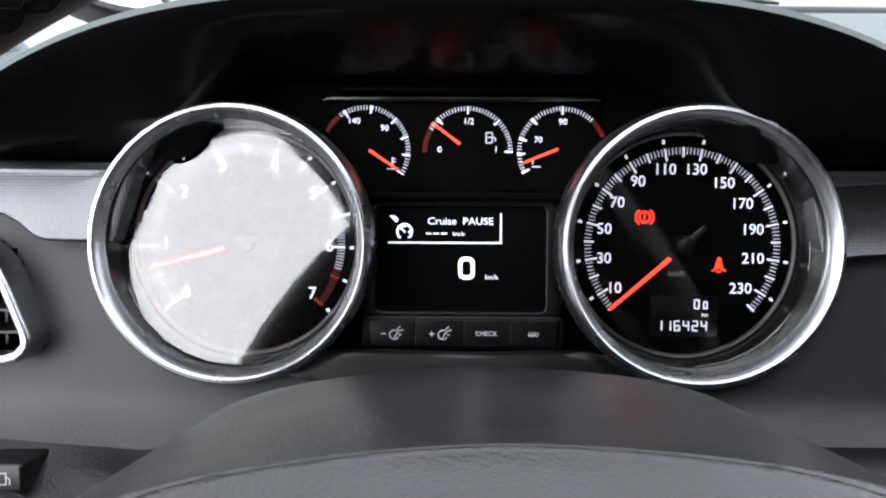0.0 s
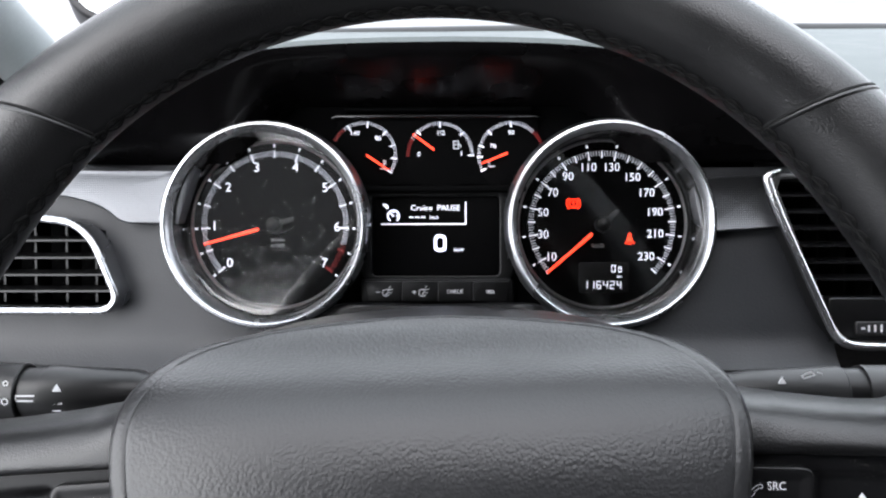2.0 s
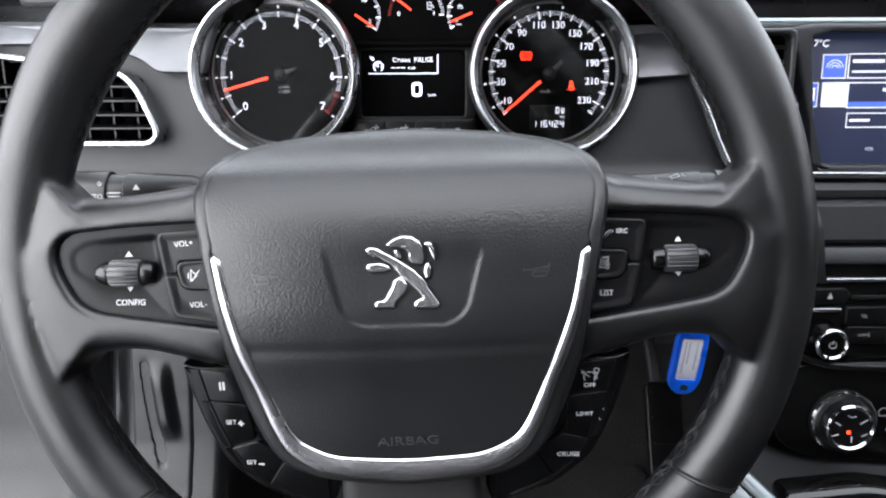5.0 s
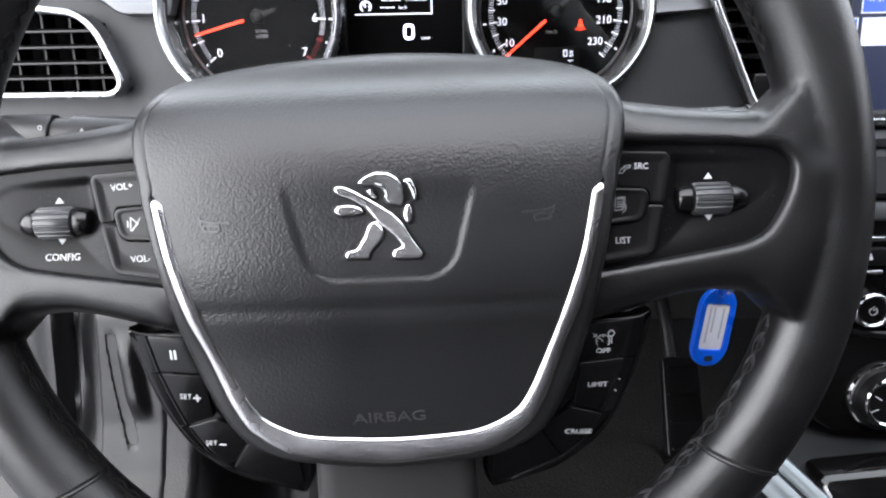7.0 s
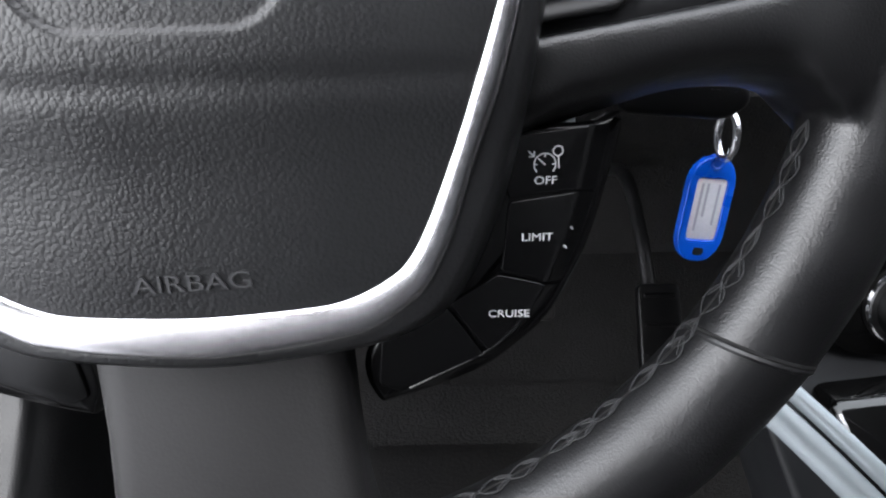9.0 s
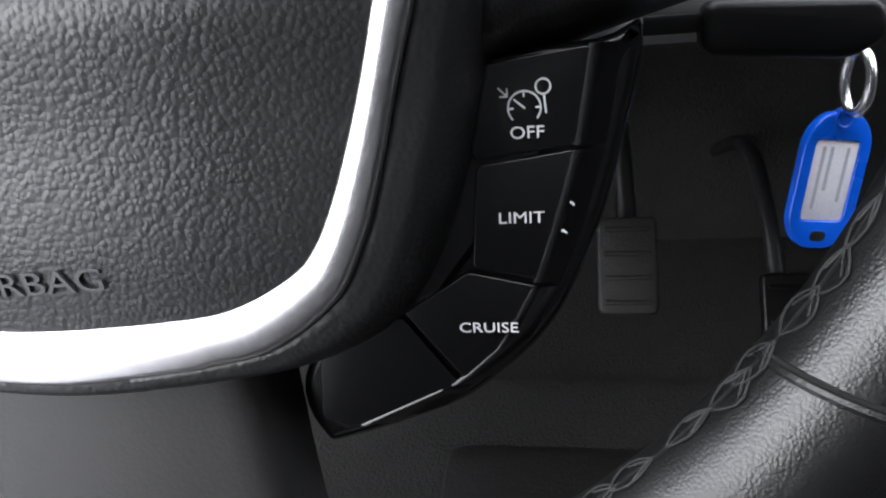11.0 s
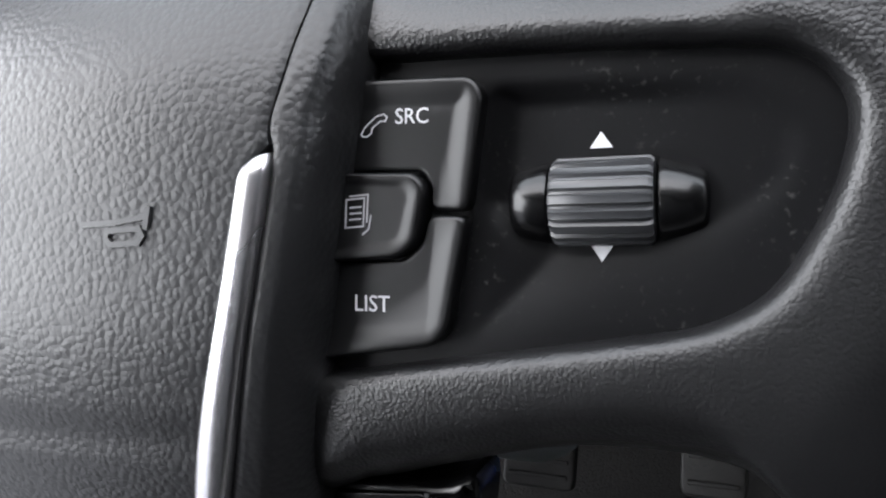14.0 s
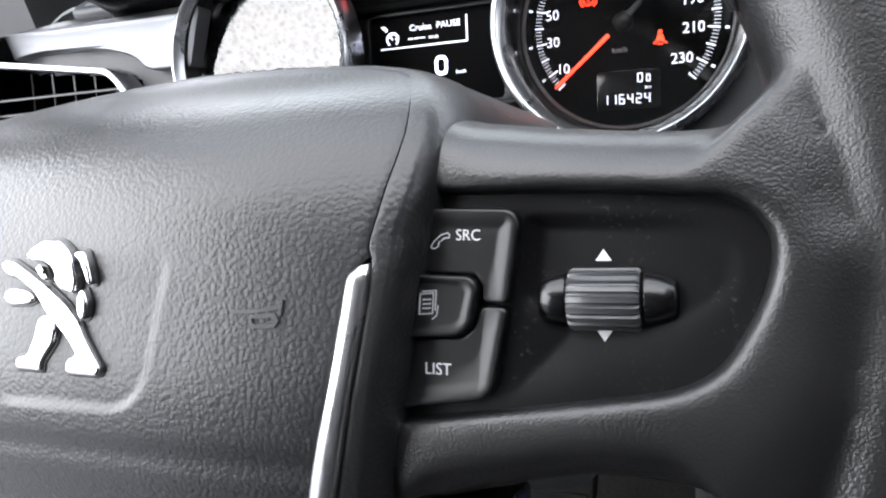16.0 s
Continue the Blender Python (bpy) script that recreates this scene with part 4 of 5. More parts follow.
for s, h in ((0.0, -3), (0.0, -0.3), (0.04, 0.2), (0.12, 0.55), (0.22, 0.78), (0.34, 0.92), (0.44, 0.97), (0.54, 0.94), (0.64, 0.84), (0.74, 0.68), (0.83, 0.48), (0.9, 0.24), (0.95, -0.1), (0.98, -0.7), (1.0, -1.6), (1.0, -9)):
    ring = []
    for i, k in enumerate(run):
        a, b = in_line[k], out_line[k]
        e = min(i, len(run) - 1 - i)
        low = 1.6 * (1 - min(e / 2, 1)) ** 2
        mid = 0.5 + (s - 0.5) * (0.8 if e == 0 else 1.0)
        ring.append((a[0] + (b[0] - a[0]) * mid, a[1] + (b[1] - a[1]) * mid, smooth_pad(*a) + h - low))
    rings.append(ring)
bm = bmesh.new()
vs = skin(bm, rings, closed=False)
for e in (0, -1):
    bm.faces.new([r[e] for r in vs])
part("chrome_trim", bm, TRIMCHROME, wheel, "satin chrome U-shaped trim")

# emblem: plain raised chrome shapes
EMBLEM_BODY = [(-14.7, 1.6), (-13.5, 3.1), (-10.4, 2.8), (-5.9, 0.4), (0.1, -3.1), (6.1, -7.2), (9.8, -11.1), (12.2, -15.8), (16.5, -22.0), (15.3, -23.6), (5.6, -23.4), (5.2, -21.5), (6.6, -19.7), (9.3, -19.1), (7.1, -16.0), (3.4, -12.4), (-0.3, -9.2), (-3.9, -4.5), (-9.1, -1.3), (-12.9, -0.4)]
EMBLEM_LEG = [(-0.6, -9.6), (2.9, -13.1), (1.9, -16.3), (-2.6, -21.2), (-2.6, -23.2), (-11.7, -23.0), (-11.2, -20.3), (-7.2, -19.5), (-4.1, -14.5), (-2.9, -11.0)]
EMBLEM_CAP = [(-6.0, 3.9), (-3.7, 5.9), (0.5, 7.6), (5.1, 7.3), (8.4, 5.1), (9.9, 1.9), (10.4, -2.0), (9.3, -5.0), (6.8, -4.2), (4.6, -3.8), (3.6, -2.2), (4.3, -0.2), (2.7, 2.0), (-0.4, 3.3), (-3.2, 2.9)]
EMBLEM_SMALL = [[(-14.9, -6.0), (-13.7, -4.0), (-9.3, -3.6), (-5.4, -4.6), (-3.8, -6.4), (-6.4, -7.5), (-12.7, -7.7)], [(-3.0, 1.2), (-1.1, 1.8), (0.0, 0.2), (1.1, -2.0), (-0.8, -1.7), (-1.9, -0.3)],
                [(10.0, 3.8), (11.0, 4.9), (13.2, 4.7), (14.5, 1.3), (15.2, -2.7), (13.8, -2.9), (12.9, 0.7), (11.7, 3.0)], [(10.4, -5.3), (11.9, -3.5), (13.3, -6.6), (12.8, -10.3), (10.9, -11.1), (9.8, -8.3)]]
parts_ = [EMBLEM_BODY, EMBLEM_LEG, EMBLEM_CAP] + EMBLEM_SMALL
bm = bmesh.new()
for p in parts_:
    slab(rounded(p, 0.9, 3), lambda x, y: cover_z(x, y) - 0.6, lambda x, y: cover_z(x, y) + 2.0 + 0.03 * (x + y), 0.6, 3, bm)
part("emblem", remeshed(bm, 0.34, 5), EMBLEM, wheel, "polished chrome abstract maker's emblem")
bm = bmesh.new()
for p in parts_:
    slab(inset(rounded(p, 0.9, 3), -0.6), lambda x, y: cover_z(x, y) - 0.5, lambda x, y: cover_z(x, y) + 0.35, 0.2, 2, bm)
part("emblem_base", bm, SATIN, wheel)


def horn_symbol(x, y, side):
    q = lambda *pts: [(x - 1.22 * side * dx, y + 1.1 * dy) for dx, dy in pts]
    lines = [q((-4.8, 0), (0, 0.2), (4, 0.9)), q((4.1, -0.5), (4.5, 2.0)), q((-1.2, -0.9), (3.2, -0.6), (3.6, -1.6), (3.0, -2.5), (-0.8, -2.7), (-1.4, -1.9), (-1.2, -0.9))]
    return strokes(lines, 0.85, 0, 0.55, surface=lambda a, b: cover_z(a, b) - 0.05)


for x, side in ((-58, 1), (58, -1)):
    part("horn_symbol", horn_symbol(x, -8.6, side), MOULDED, wheel, "horn symbol moulded in the cover")
part("airbag_lettering", letters("AIRBAG", 4.1, 0.3, -85.9, 0, turn=1.4, thick=0.8, stretch=1.36, surface=lambda a, b: cover_z(a, b) - 0.1), LETTERED, wheel, "moulded lettering")

# lower spoke
rings = []
for y, z, w in ((-88, -22, 33), (-100, -23, 33), (-112, -25, 33), (-130, -28, 33.5), (-150, -31, 35), (-166, -33, 38), (-178, -35, 42)):
    rings.append([(-w, y, z - 20), (-w, y, z - 6), (-w + 0.8, y, z - 3.4), (-w + 2.4, y, z - 1.5), (-w + 5, y, z - 0.4), (-w + 9, y, z), (0, y, z + 0.8), (w - 9, y, z), (w - 5, y, z - 0.4), (w - 2.4, y, z - 1.5), (w - 0.8, y, z - 3.4), (w, y, z - 6), (w, y, z - 20)])
bm = bmesh.new()
skin(bm, rings, closed=False)
part("lower_spoke", bm, GREYPLASTIC, wheel, "grey grained plastic lower spoke")

# control panels on the side spokes


def edge_distance(x, y, poly):
    """Distance to an outline, negative inside it."""
    best = 1e9
    for i in range(len(poly)):
        (ax, ay), (bx_, by_) = poly[i - 1], poly[i]
        ex, ey = bx_ - ax, by_ - ay
        t = min(max(((x - ax) * ex + (y - ay) * ey) / (ex * ex + ey * ey + 1e-9), 0), 1)
        best = min(best, math.hypot(x - ax - t * ex, y - ay - t * ey))
    return -best if inside(x, y, poly) else best


def panel_floor(x, y, hollow):
    """The panel's height: flat round the buttons, a steep facet beside them, then a hollow that fades out."""
    wall = min(max((x - 109.4 - 0.14 * (y - 10.6)) / 4.2, 0), 1)
    return -16.6 - 2.6 * (1 - 0.85 * step(112, 150, x)) * min(wall, step(0.5, -3.4 - 11 * step(-4, -16, y), edge_distance(x, y, hollow)))


def panel_bm(sgn, hollow):
    bm, grid, d = bmesh.new(), {}, 0.75
    wide = inset(PANEL, -2.2)
    for i in range(116):
        for j in range(80):
            x, y = 74 + d * i, -38 + d * j
            if inside(x, y, wide):
                grid[i, j] = bm.verts.new((sgn * x, y, panel_floor(x, y, hollow)))
    for (i, j), v in grid.items():
        q = [grid.get(k) for k in ((i + 1, j), (i + 1, j + 1), (i, j + 1))]
        if all(q):
            bm.faces.new((v, *q))
    return bm


def controls(side):
    sgn = side
    mir = (lambda pts: pts) if side > 0 else mirrored
    hollow = rounded([(109.6, 10.6), (144, 8.8), (151.5, 3.0), (149.5, -7), (143, -18), (135, -23), (104.5, -27.6)], [3, 6, 5, 6, 8, 6, 3], 4)
    pan = part("control_panel", panel_bm(sgn, hollow), PANELSKIN, wheel, "dished black plastic control panel, dusty and lightly scratched")
    # thumb roller between two tapered cheeks
    bm, n, rings = bmesh.new(), 108, []
    for xk, rk in ((-7.0, 4.8), (-6.9, 5.7), (-6.2, 6.2), (6.2, 6.2), (6.9, 5.7), (7.0, 4.8)):
        ring = []
        for k in range(n):
            a, r = 2 * math.pi * k / n, rk - (0.55, 0.0, 0.08, 0.08, 0.0, 0.55)[k % 6] * 0.8
            ring.append((sgn * 125.4 + xk, -6.8 + r * math.cos(a), -18.0 + r * math.sin(a)))
        rings.append(ring)
    skin(bm, rings, cap0=True, cap1=True)
    part("roller", bm, WORNRIB, pan, "ribbed black thumb roller, worn grey")
    for prof in (((-7.3, 5.2), (-7.5, 5.6), (-8.0, 5.8), (-10.8, 5.3), (-12.3, 4.9), (-12.9, 4.3), (-13.2, 2.0), (-13.3, 0.6)), ((7.3, 5.2), (7.5, 5.6), (8.0, 5.8), (11.0, 5.0), (13.0, 4.4), (13.6, 3.8), (13.9, 1.8), (14.0, 0.6))):
        bm = bmesh.new()
        skin(bm, [[(sgn * (125.4 + xk), -6.8 + rk * math.cos(2 * math.pi * k / 40), -19.2 + rk * math.sin(2 * math.pi * k / 40)) for k in range(40)] for xk, rk in prof], cap0=True, cap1=True)
        part("roller_cheek", bm, PODBLACK, pan, "rounded black roller cheek")
    ax = 125.0 if side > 0 else -124.4
    for base, tip in ((0.7, 3.0), (-12.9, -15.2)):
        high = lambda x, y: panel_floor(abs(x), y, hollow)
        part("arrow", slab([(ax - 1.6, base), (ax + 1.6, base), (ax, tip)], -22, lambda x, y: high(x, y) + 0.14, 0.02, 1), PRINT, pan, "white arrow mark")
    # three buttons beside the hub
    up = rounded([(76, 12.8), (107.8, 11.4), (109.4, 9.0), (106.8, -7.8), (101.2, -7.4), (101.4, -4.4), (99.6, -1.7), (76, -0.6)], [1.6, 2.5, 1.8, 1.6, 1.2, 1.0, 1.0, 1.6], 4)
    dn = rounded([(76, -15.6), (96.4, -14.7), (99.6, -12.2), (100.9, -8.1), (106.7, -8.4), (103.3, -25.0), (101.1, -27.4), (76, -31.0)], [1.6, 1.0, 1.0, 1.2, 1.6, 2.5, 2, 1.6], 4)
    md = rounded([(76, -1.0), (99.2, -2.0), (100.9, -4.0), (99.3, -12.4), (96.4, -14.4), (76, -15.4)], [1, 1.8, 1.8, 1.8, 1.8, 1], 4)
    top_edge = [(60, 13.2), (107.8, 11.4), (109.4, 9.0), (106.8, -7.8), (105, -24), (60, -24)]
    low_edge = [(60, 14), (110, 14), (106.7, -8.4), (103.3, -25.0), (101.1, -27.4), (60, -34)]
    sunk = lambda edge: lambda x, y: -13.2 - 0.6 * step(-1.0, -4.6, edge_distance(abs(x), y, edge))
    b1 = part("button", domed(mir(up), sunk(top_edge), sgn * 103, 3, 36, 0.6, 7), SATIN, pan, "hollowed satin black button")
    b2 = part("button", domed(mir(dn), sunk(low_edge), sgn * 100.6, -18, 36, 0.6, 7), SATIN, pan, "hollowed satin black button")
    b3 = part("button", scooped(mir(md), sgn * 92, -8, -11.9, 8, 0.8, 0.3, 2.0, 0.25), SATIN, pan, "raised satin black button")
    return pan, b1, b2, b3, high


pan, b1, b2, b3, high = controls(1)
part("lettering", letters("SRC", 2.25, 98.4, 6.3, -13.77, turn=-2, thick=0.08, stretch=0.95), PRINT, b1)
part("symbol", strokes([[(90.1, 4.2), (90.8, 5.3), (92.6, 6.7), (93.9, 7.0), (94.4, 6.5), (94.1, 5.9), (93.3, 6.0), (91.9, 5.0), (91.8, 4.3), (91.1, 3.8), (90.3, 3.9), (90.1, 4.2)]], 0.2, -13.77), PRINT, b1)
part("lettering", letters("LIST", 2.45, 91.2, -21.4, -13.77, turn=-1, thick=0.08, stretch=0.95), PRINT, b2)
part("symbol", strokes([[(88.2, -5.6), (91.2, -5.4), (90.9, -9.6), (87.9, -9.8), (88.2, -5.6)], [(88.8, -5.1), (91.8, -4.9), (91.5, -9)], [(88.8, -6.8), (90.6, -6.7)], [(88.8, -7.7), (90.6, -7.6)], [(88.7, -8.6), (90.5, -8.5)], [(92.2, -8), (91.8, -10), (90.8, -10.8)]], 0.26, -12.12), GREYPRINT, b3)
pan, b1, b2, b3, high = controls(-1)
part("lettering", letters("VOL+", 2.5, -97.6, 6.0, -13.77, turn=5, thick=0.08, stretch=0.95), PRINT, b1)
part("lettering", letters("VOL-", 2.5, -92.4, -21.6, -13.77, turn=3, thick=0.08, stretch=0.95), PRINT, b2)
part("symbol", strokes([[(-94.4, -5.6), (-91.8, -8.2), (-94.6, -10.6), (-94.4, -5.6)], [(-95.6, -7), (-95.6, -9.4)], [(-90.8, -6), (-94, -10.6)]], 0.4, -12.12), PRINT, b3)
part("lettering", letters("CONFIG", 2.6, -124.0, -20.2, 0, turn=-1, thick=0.08, stretch=0.95, surface=lambda x, y: high(x, y) + 0.1), PRINT, pan)

# cruise button pods below the spokes


RIDGE = [(-50, 97.4), (-54.4, 96.7), (-67.8, 94.2), (-80.5, 90.4), (-93.1, 85.9), (-105.6, 78.6), (-112.8, 70.4), (-124, 46)]
EDGE = [(-50, 104.4), (-68.5, 101.0), (-83, 96.8), (-95, 91.5), (-103.2, 86.4), (-110.5, 79), (-118.6, 67.6), (-126.4, 45.4)]


def at_height(line, y):
    """The x of a falling line at height y."""
    for (ya, xa), (yb, xb) in zip(line, line[1:]):
        if y >= yb:
            return xa + (xb - xa) * (y - ya) / (yb - ya)
    return line[-1][1]


def pod(side, cuts, texts):
    spans = [(-52.8, -68.6), (-69.4, -92.8), (-93.8, -113.6), (-114.6, -122.6)]
    flip = lambda pts: [(side * x, y) for x, y in pts]
    outline = curve_points([(104.4, -50.6), (101.0, -68.5), (96.8, -83), (91.5, -95), (86.4, -103.2), (79, -110.5), (67.6, -118.6), (45.4, -126.4), (39, -126.0), (36.8, -112), (52, -92), (68, -70), (74, -54), (97, -51.8)], 5)
    body = part("button_pod", slab(flip(outline), lambda x, y: pod_z(x, y) - 14, lambda x, y: pod_z(x, y) - 1.2, 2.4, 4), PODBLACK, wheel, "gloss black cruise button pod")
    for k, (pts, label) in enumerate(cuts):
        bm = slab(flip(rounded(pts, 1.0, 3)), lambda x, y: pod_z(x, y) - 4, lambda x, y: pod_z(x, y), 0.35, 3)
        facet = []
        for i in range(9):
            y = spans[k][0] + (spans[k][1] - spans[k][0]) * i / 8
            xr, xo = at_height(RIDGE, y), at_height(EDGE, y) - 0.8
            facet.append([(side * (xr + dx), y, pod_z(xr, y) + dz) for dx, dz in ((-1.3, -0.05), (-0.9, 0.06), (-0.5, 0.16), (-0.2, 0.2), (0.1, 0.18), (0.5, 0.08), (0.9, -0.1), (1.5, -0.4))]
                         + [(side * (xo - 0.6), y, pod_z(xo, y) - 1.6), (side * xo, y, pod_z(xo, y) - 2.6), (side * xo, y, pod_z(xo, y) - 6)])
        skin(bm, facet, closed=False)
        key = part("button", bm, PODBLACK, body, label)
        for bm in texts[k]:
            part("lettering", bm, PRINT, key)
    return body


RT = lambda x, y: pod_z(x, y) + 0.02
cut_r = [([(72, -55.2), (95.6, -53.0), (96.6, -54.6), (94.4, -68.4), (76, -70.4)], "gloss black cruise-off button"),
         ([(76, -71.2), (94.0, -69.2), (90.5, -80.4), (86.2, -92.6), (74, -89.4)], "gloss black limiter button"),
         ([(73, -90.4), (85.6, -93.6), (78.4, -105.4), (70.4, -112.4), (60, -98)], "gloss black cruise button"),
         ([(59.4, -98.8), (69.4, -113.6), (45.4, -123.6), (40, -121), (42, -104)], "gloss black blank button")]
icon = strokes([arc(85.0, -62.0, 2.7, -40, 220, 16), [(85, -62), (83.4, -60.6)], [(82.6, -62), (83.1, -62)], [(87.4, -62), (86.9, -62)], [(85, -59.6), (85, -60.1)], [(80.9, -58.6), (82.2, -59.9)], [(82.3, -58.8), (82.3, -60.0), (81.1, -60.0)],
                arc(88.2, -58.8, 1.2, 0, 360, 14), [(88.3, -60.2), (88.5, -63)]], 0.3, 0, 0.06, surface=RT)
pod(1, cut_r, [[merged(icon, letters("OFF", 2.0, 85.2, -66.1, 0, turn=-1, thick=0.06, stretch=1.15, surface=RT))],
               [letters("LIMIT", 2.0, 83.3, -80.7, 0, turn=-1, thick=0.06, stretch=1.2, surface=RT), strokes([[(91.2, -78.6), (91.8, -78.2), (92.4, -78.8)], [(89.8, -83.6), (90.4, -83.2), (91, -83.8)]], 0.3, 0, 0.06, surface=lambda x, y: RT(x, y) - 0.1)],
               [letters("CRUISE", 2.0, 75.9, -101.5, 0, turn=-1.5, thick=0.06, stretch=1.2, surface=lambda x, y: RT(x, y) + 0.26)], []])
pod(-1, cut_r, [[strokes([[(-87.6, -59.8), (-87.6, -63.2)], [(-86.0, -59.8), (-86.0, -63.2)]], 0.9, 0, 0.06, surface=RT)],
                [merged(letters("SET", 2.2, -84.4, -80.0, 0, turn=-3, thick=0.06, surface=RT), strokes([[(-81.2, -80.6), (-78.6, -80.8)], [(-79.9, -79.4), (-79.9, -82)]], 0.7, 0, 0.06, surface=RT))],
                [merged(letters("SET", 2.2, -76.8, -101.4, 0, turn=-3, thick=0.06, surface=RT), strokes([[(-73.4, -102.2), (-71, -102.4)]], 0.7, 0, 0.06, surface=RT))], []])
# ---- dash trim, vents, screen and console (front frame) ----
structure("trim_1", domed(rounded([(-330, 122), (-144, 118.5), (-156, 84), (-188, 84.5), (-201, 95), (-226, 102), (-330, 106)], [4, 3, 2, 6, 12, 10, 4]), lambda x, y: 20 - 50 * step(-270, -420, x) + 0.012 * (y - 99) ** 2, -190, 105, 16, 1.4, 12), SILVER, FRONT,
          "patterned silver trim strip beside the rev counter", "trim")
structure("trim_2", domed(rounded([(144, 110), (190, 112), (199, 81.5), (150, 78.5)], [3, 3, 2, 2]), lambda x, y: 20 + 0.012 * (y - 94) ** 2, 174, 96, 16, 1.2, 12), SILVER, FRONT, "patterned silver trim strip beside the speedometer", "trim")
structure("trim_3", slab(rounded([(226, 122.5), (700, 122), (700, 114), (226, 114)], 2.6), -12, 5, 3.4, 5), STRIP, FRONT, "grey satin trim bar above the screen", "trim")


def louvre(x0, x1, y, z, depth, tilt=0.18, thick=1.4):
    """One horizontal blade with a rounded nose."""
    prof = [(0, -0.5), (-1.2, -thick / 2 - 0.1), (-depth, -thick / 2 + depth * tilt), (-depth, thick / 2 + depth * tilt), (-1.2, thick / 2 + 0.1), (0, 0.5)]
    bm = bmesh.new()
    skin(bm, [[(x, y + b, z + a) for a, b in prof] for x in (x0, x1)], cap0=True, cap1=True)
    return bm


def span_at(poly, y, margin):
    """The widest run of an outline at height y."""
    hits = []
    for i in range(len(poly)):
        (ax, ay), (bx, by) = poly[i - 1], poly[i]
        if (ay > y) != (by > y):
            hits.append((bx - ax) * (y - ay) / (by - ay) + ax)
    return min(hits) + margin, max(hits) - margin


def vent(name, outline, z, slats, vanes, label, bezel, box_depth=46, skin_=BEZEL):
    v = thing(name, FRONT, label, "air vent", "dash air vents")
    n = 96
    cx, cy = sum(p[0] for p in outline) / len(outline), sum(p[1] for p in outline) / len(outline)
    o, i_ = by_angle(outline, cx, cy, n), by_angle(inset(outline, bezel), cx, cy, n)
    part("bezel", frame_slab(o, i_, z - 16, z + 1.5, 1.8, 4, z - 10), skin_, v, "vent bezel")
    w = by_angle(inset(outline, bezel - 0.3), cx, cy, n)
    bm = bmesh.new()
    skin(bm, [[(x, y, z - 4) for x, y in w], [(x, y, z - box_depth) for x, y in w]], cap1=True)
    part("duct", bm, FACE, v, "black vent duct")
    for y in slats:
        a, b = span_at(i_, y, 0.2)
        part("slat", louvre(a, b, y, z - 5, 11), SATIN, v)
    for x in vanes:
        lo, hi = span_at([(q, p) for p, q in i_], x, 0.6)
        part("vane", block(x - 0.6, x + 0.6, lo, hi, z - 38, z - 22), KEYBLACK, v)
    return v


vent("air_vent", rounded([(-330, 33), (-192, 32.4), (-184.6, 41), (-199, 76), (-211, 87.5), (-330, 103)], [10, 8, 8, 12, 12, 10], 6), 31, [45.5, 55, 65, 75], [-306, -286, -266, -247, -228, -210], "black slatted side air vent in a satin chrome frame", 4.4)
ve = vent("air_vent", rounded([(181.5, 112), (266, 113), (266, 11), (230, 12), (217.5, 24)], [6, 6, 6, 14, 12], 6), 28, [99.7, 90, 80.4, 70.7, 61, 51.3], [224, 240, 256], "black slatted centre air vent in a satin chrome frame", 4.2, 46, MATTE)
part("chrome_edge", tube(curve_points([(190, 113, 29), (183.6, 110.5, 30), (184.6, 104, 30), (193.4, 82, 30), (206.6, 53, 30), (218.6, 27, 30), (224, 18.5, 30), (232, 14.4, 30), (250, 13.2, 29), (264, 13, 27)], 8, False), 2.5, 12, squash=0.9), CHROME, ve, "satin chrome vent edge")
ctl = part("vent_control", slab(rounded([(223.4, 41), (262, 41), (262, 16), (232, 16.4), (222, 28)], [2, 2, 2, 8, 6]), 10, 21, 1.5), SATIN, ve, "black vent control with white marks")
part("thumbwheel", slab(rounded(box(238, 262, 19, 27), 2), 18, 22.4, 1.0), MATTE, ctl)
part("marks", strokes([[(241.5, 23), (242.8, 23)], [(245.4, 21.6), (245.4, 24.4)], [(249, 21.4), (249, 24.6)], [(252.6, 21.2), (252.6, 24.8)], [(256.2, 21.0), (256.2, 25)]], 1.2, 22.5), PRINT, ctl)

# defroster grille at the dash end
df = thing("defroster_vent", FRONT @ pose(-0.292, 0.1705, -0.080, -61, 0, 0), "black slatted defroster vent in the dash end", "air vent", "dash air vents")
DEFROST = rounded([(-20, -46), (32, -46), (18, 40), (-40, 40)], 9)
part("frame", frame_slab(inset(DEFROST, -7), inset(DEFROST, 5), -16, -1.4, 4.0, 6, -22), SOFT, df)
bm = bmesh.new()
skin(bm, [[(x, y, z_) for x, y in inset(DEFROST, 4.6)] for z_ in (-3.5, -22)], cap1=True)
part("duct", bm, FACE, df)
for k in range(4):
    y = -28 + 17 * k
    a, b = span_at(inset(DEFROST, 5), y, -0.5)
    bm = bmesh.new()
    skin(bm, [[(x, y + q, z_) for q, z_ in ((-1.3, -4.6), (0, -3.6), (1.3, -4.4), (1.1, -7.5), (-1.1, -7.5))] for x in (a, b)], cap0=True, cap1=True)
    part("slat", bm, FACE, df)

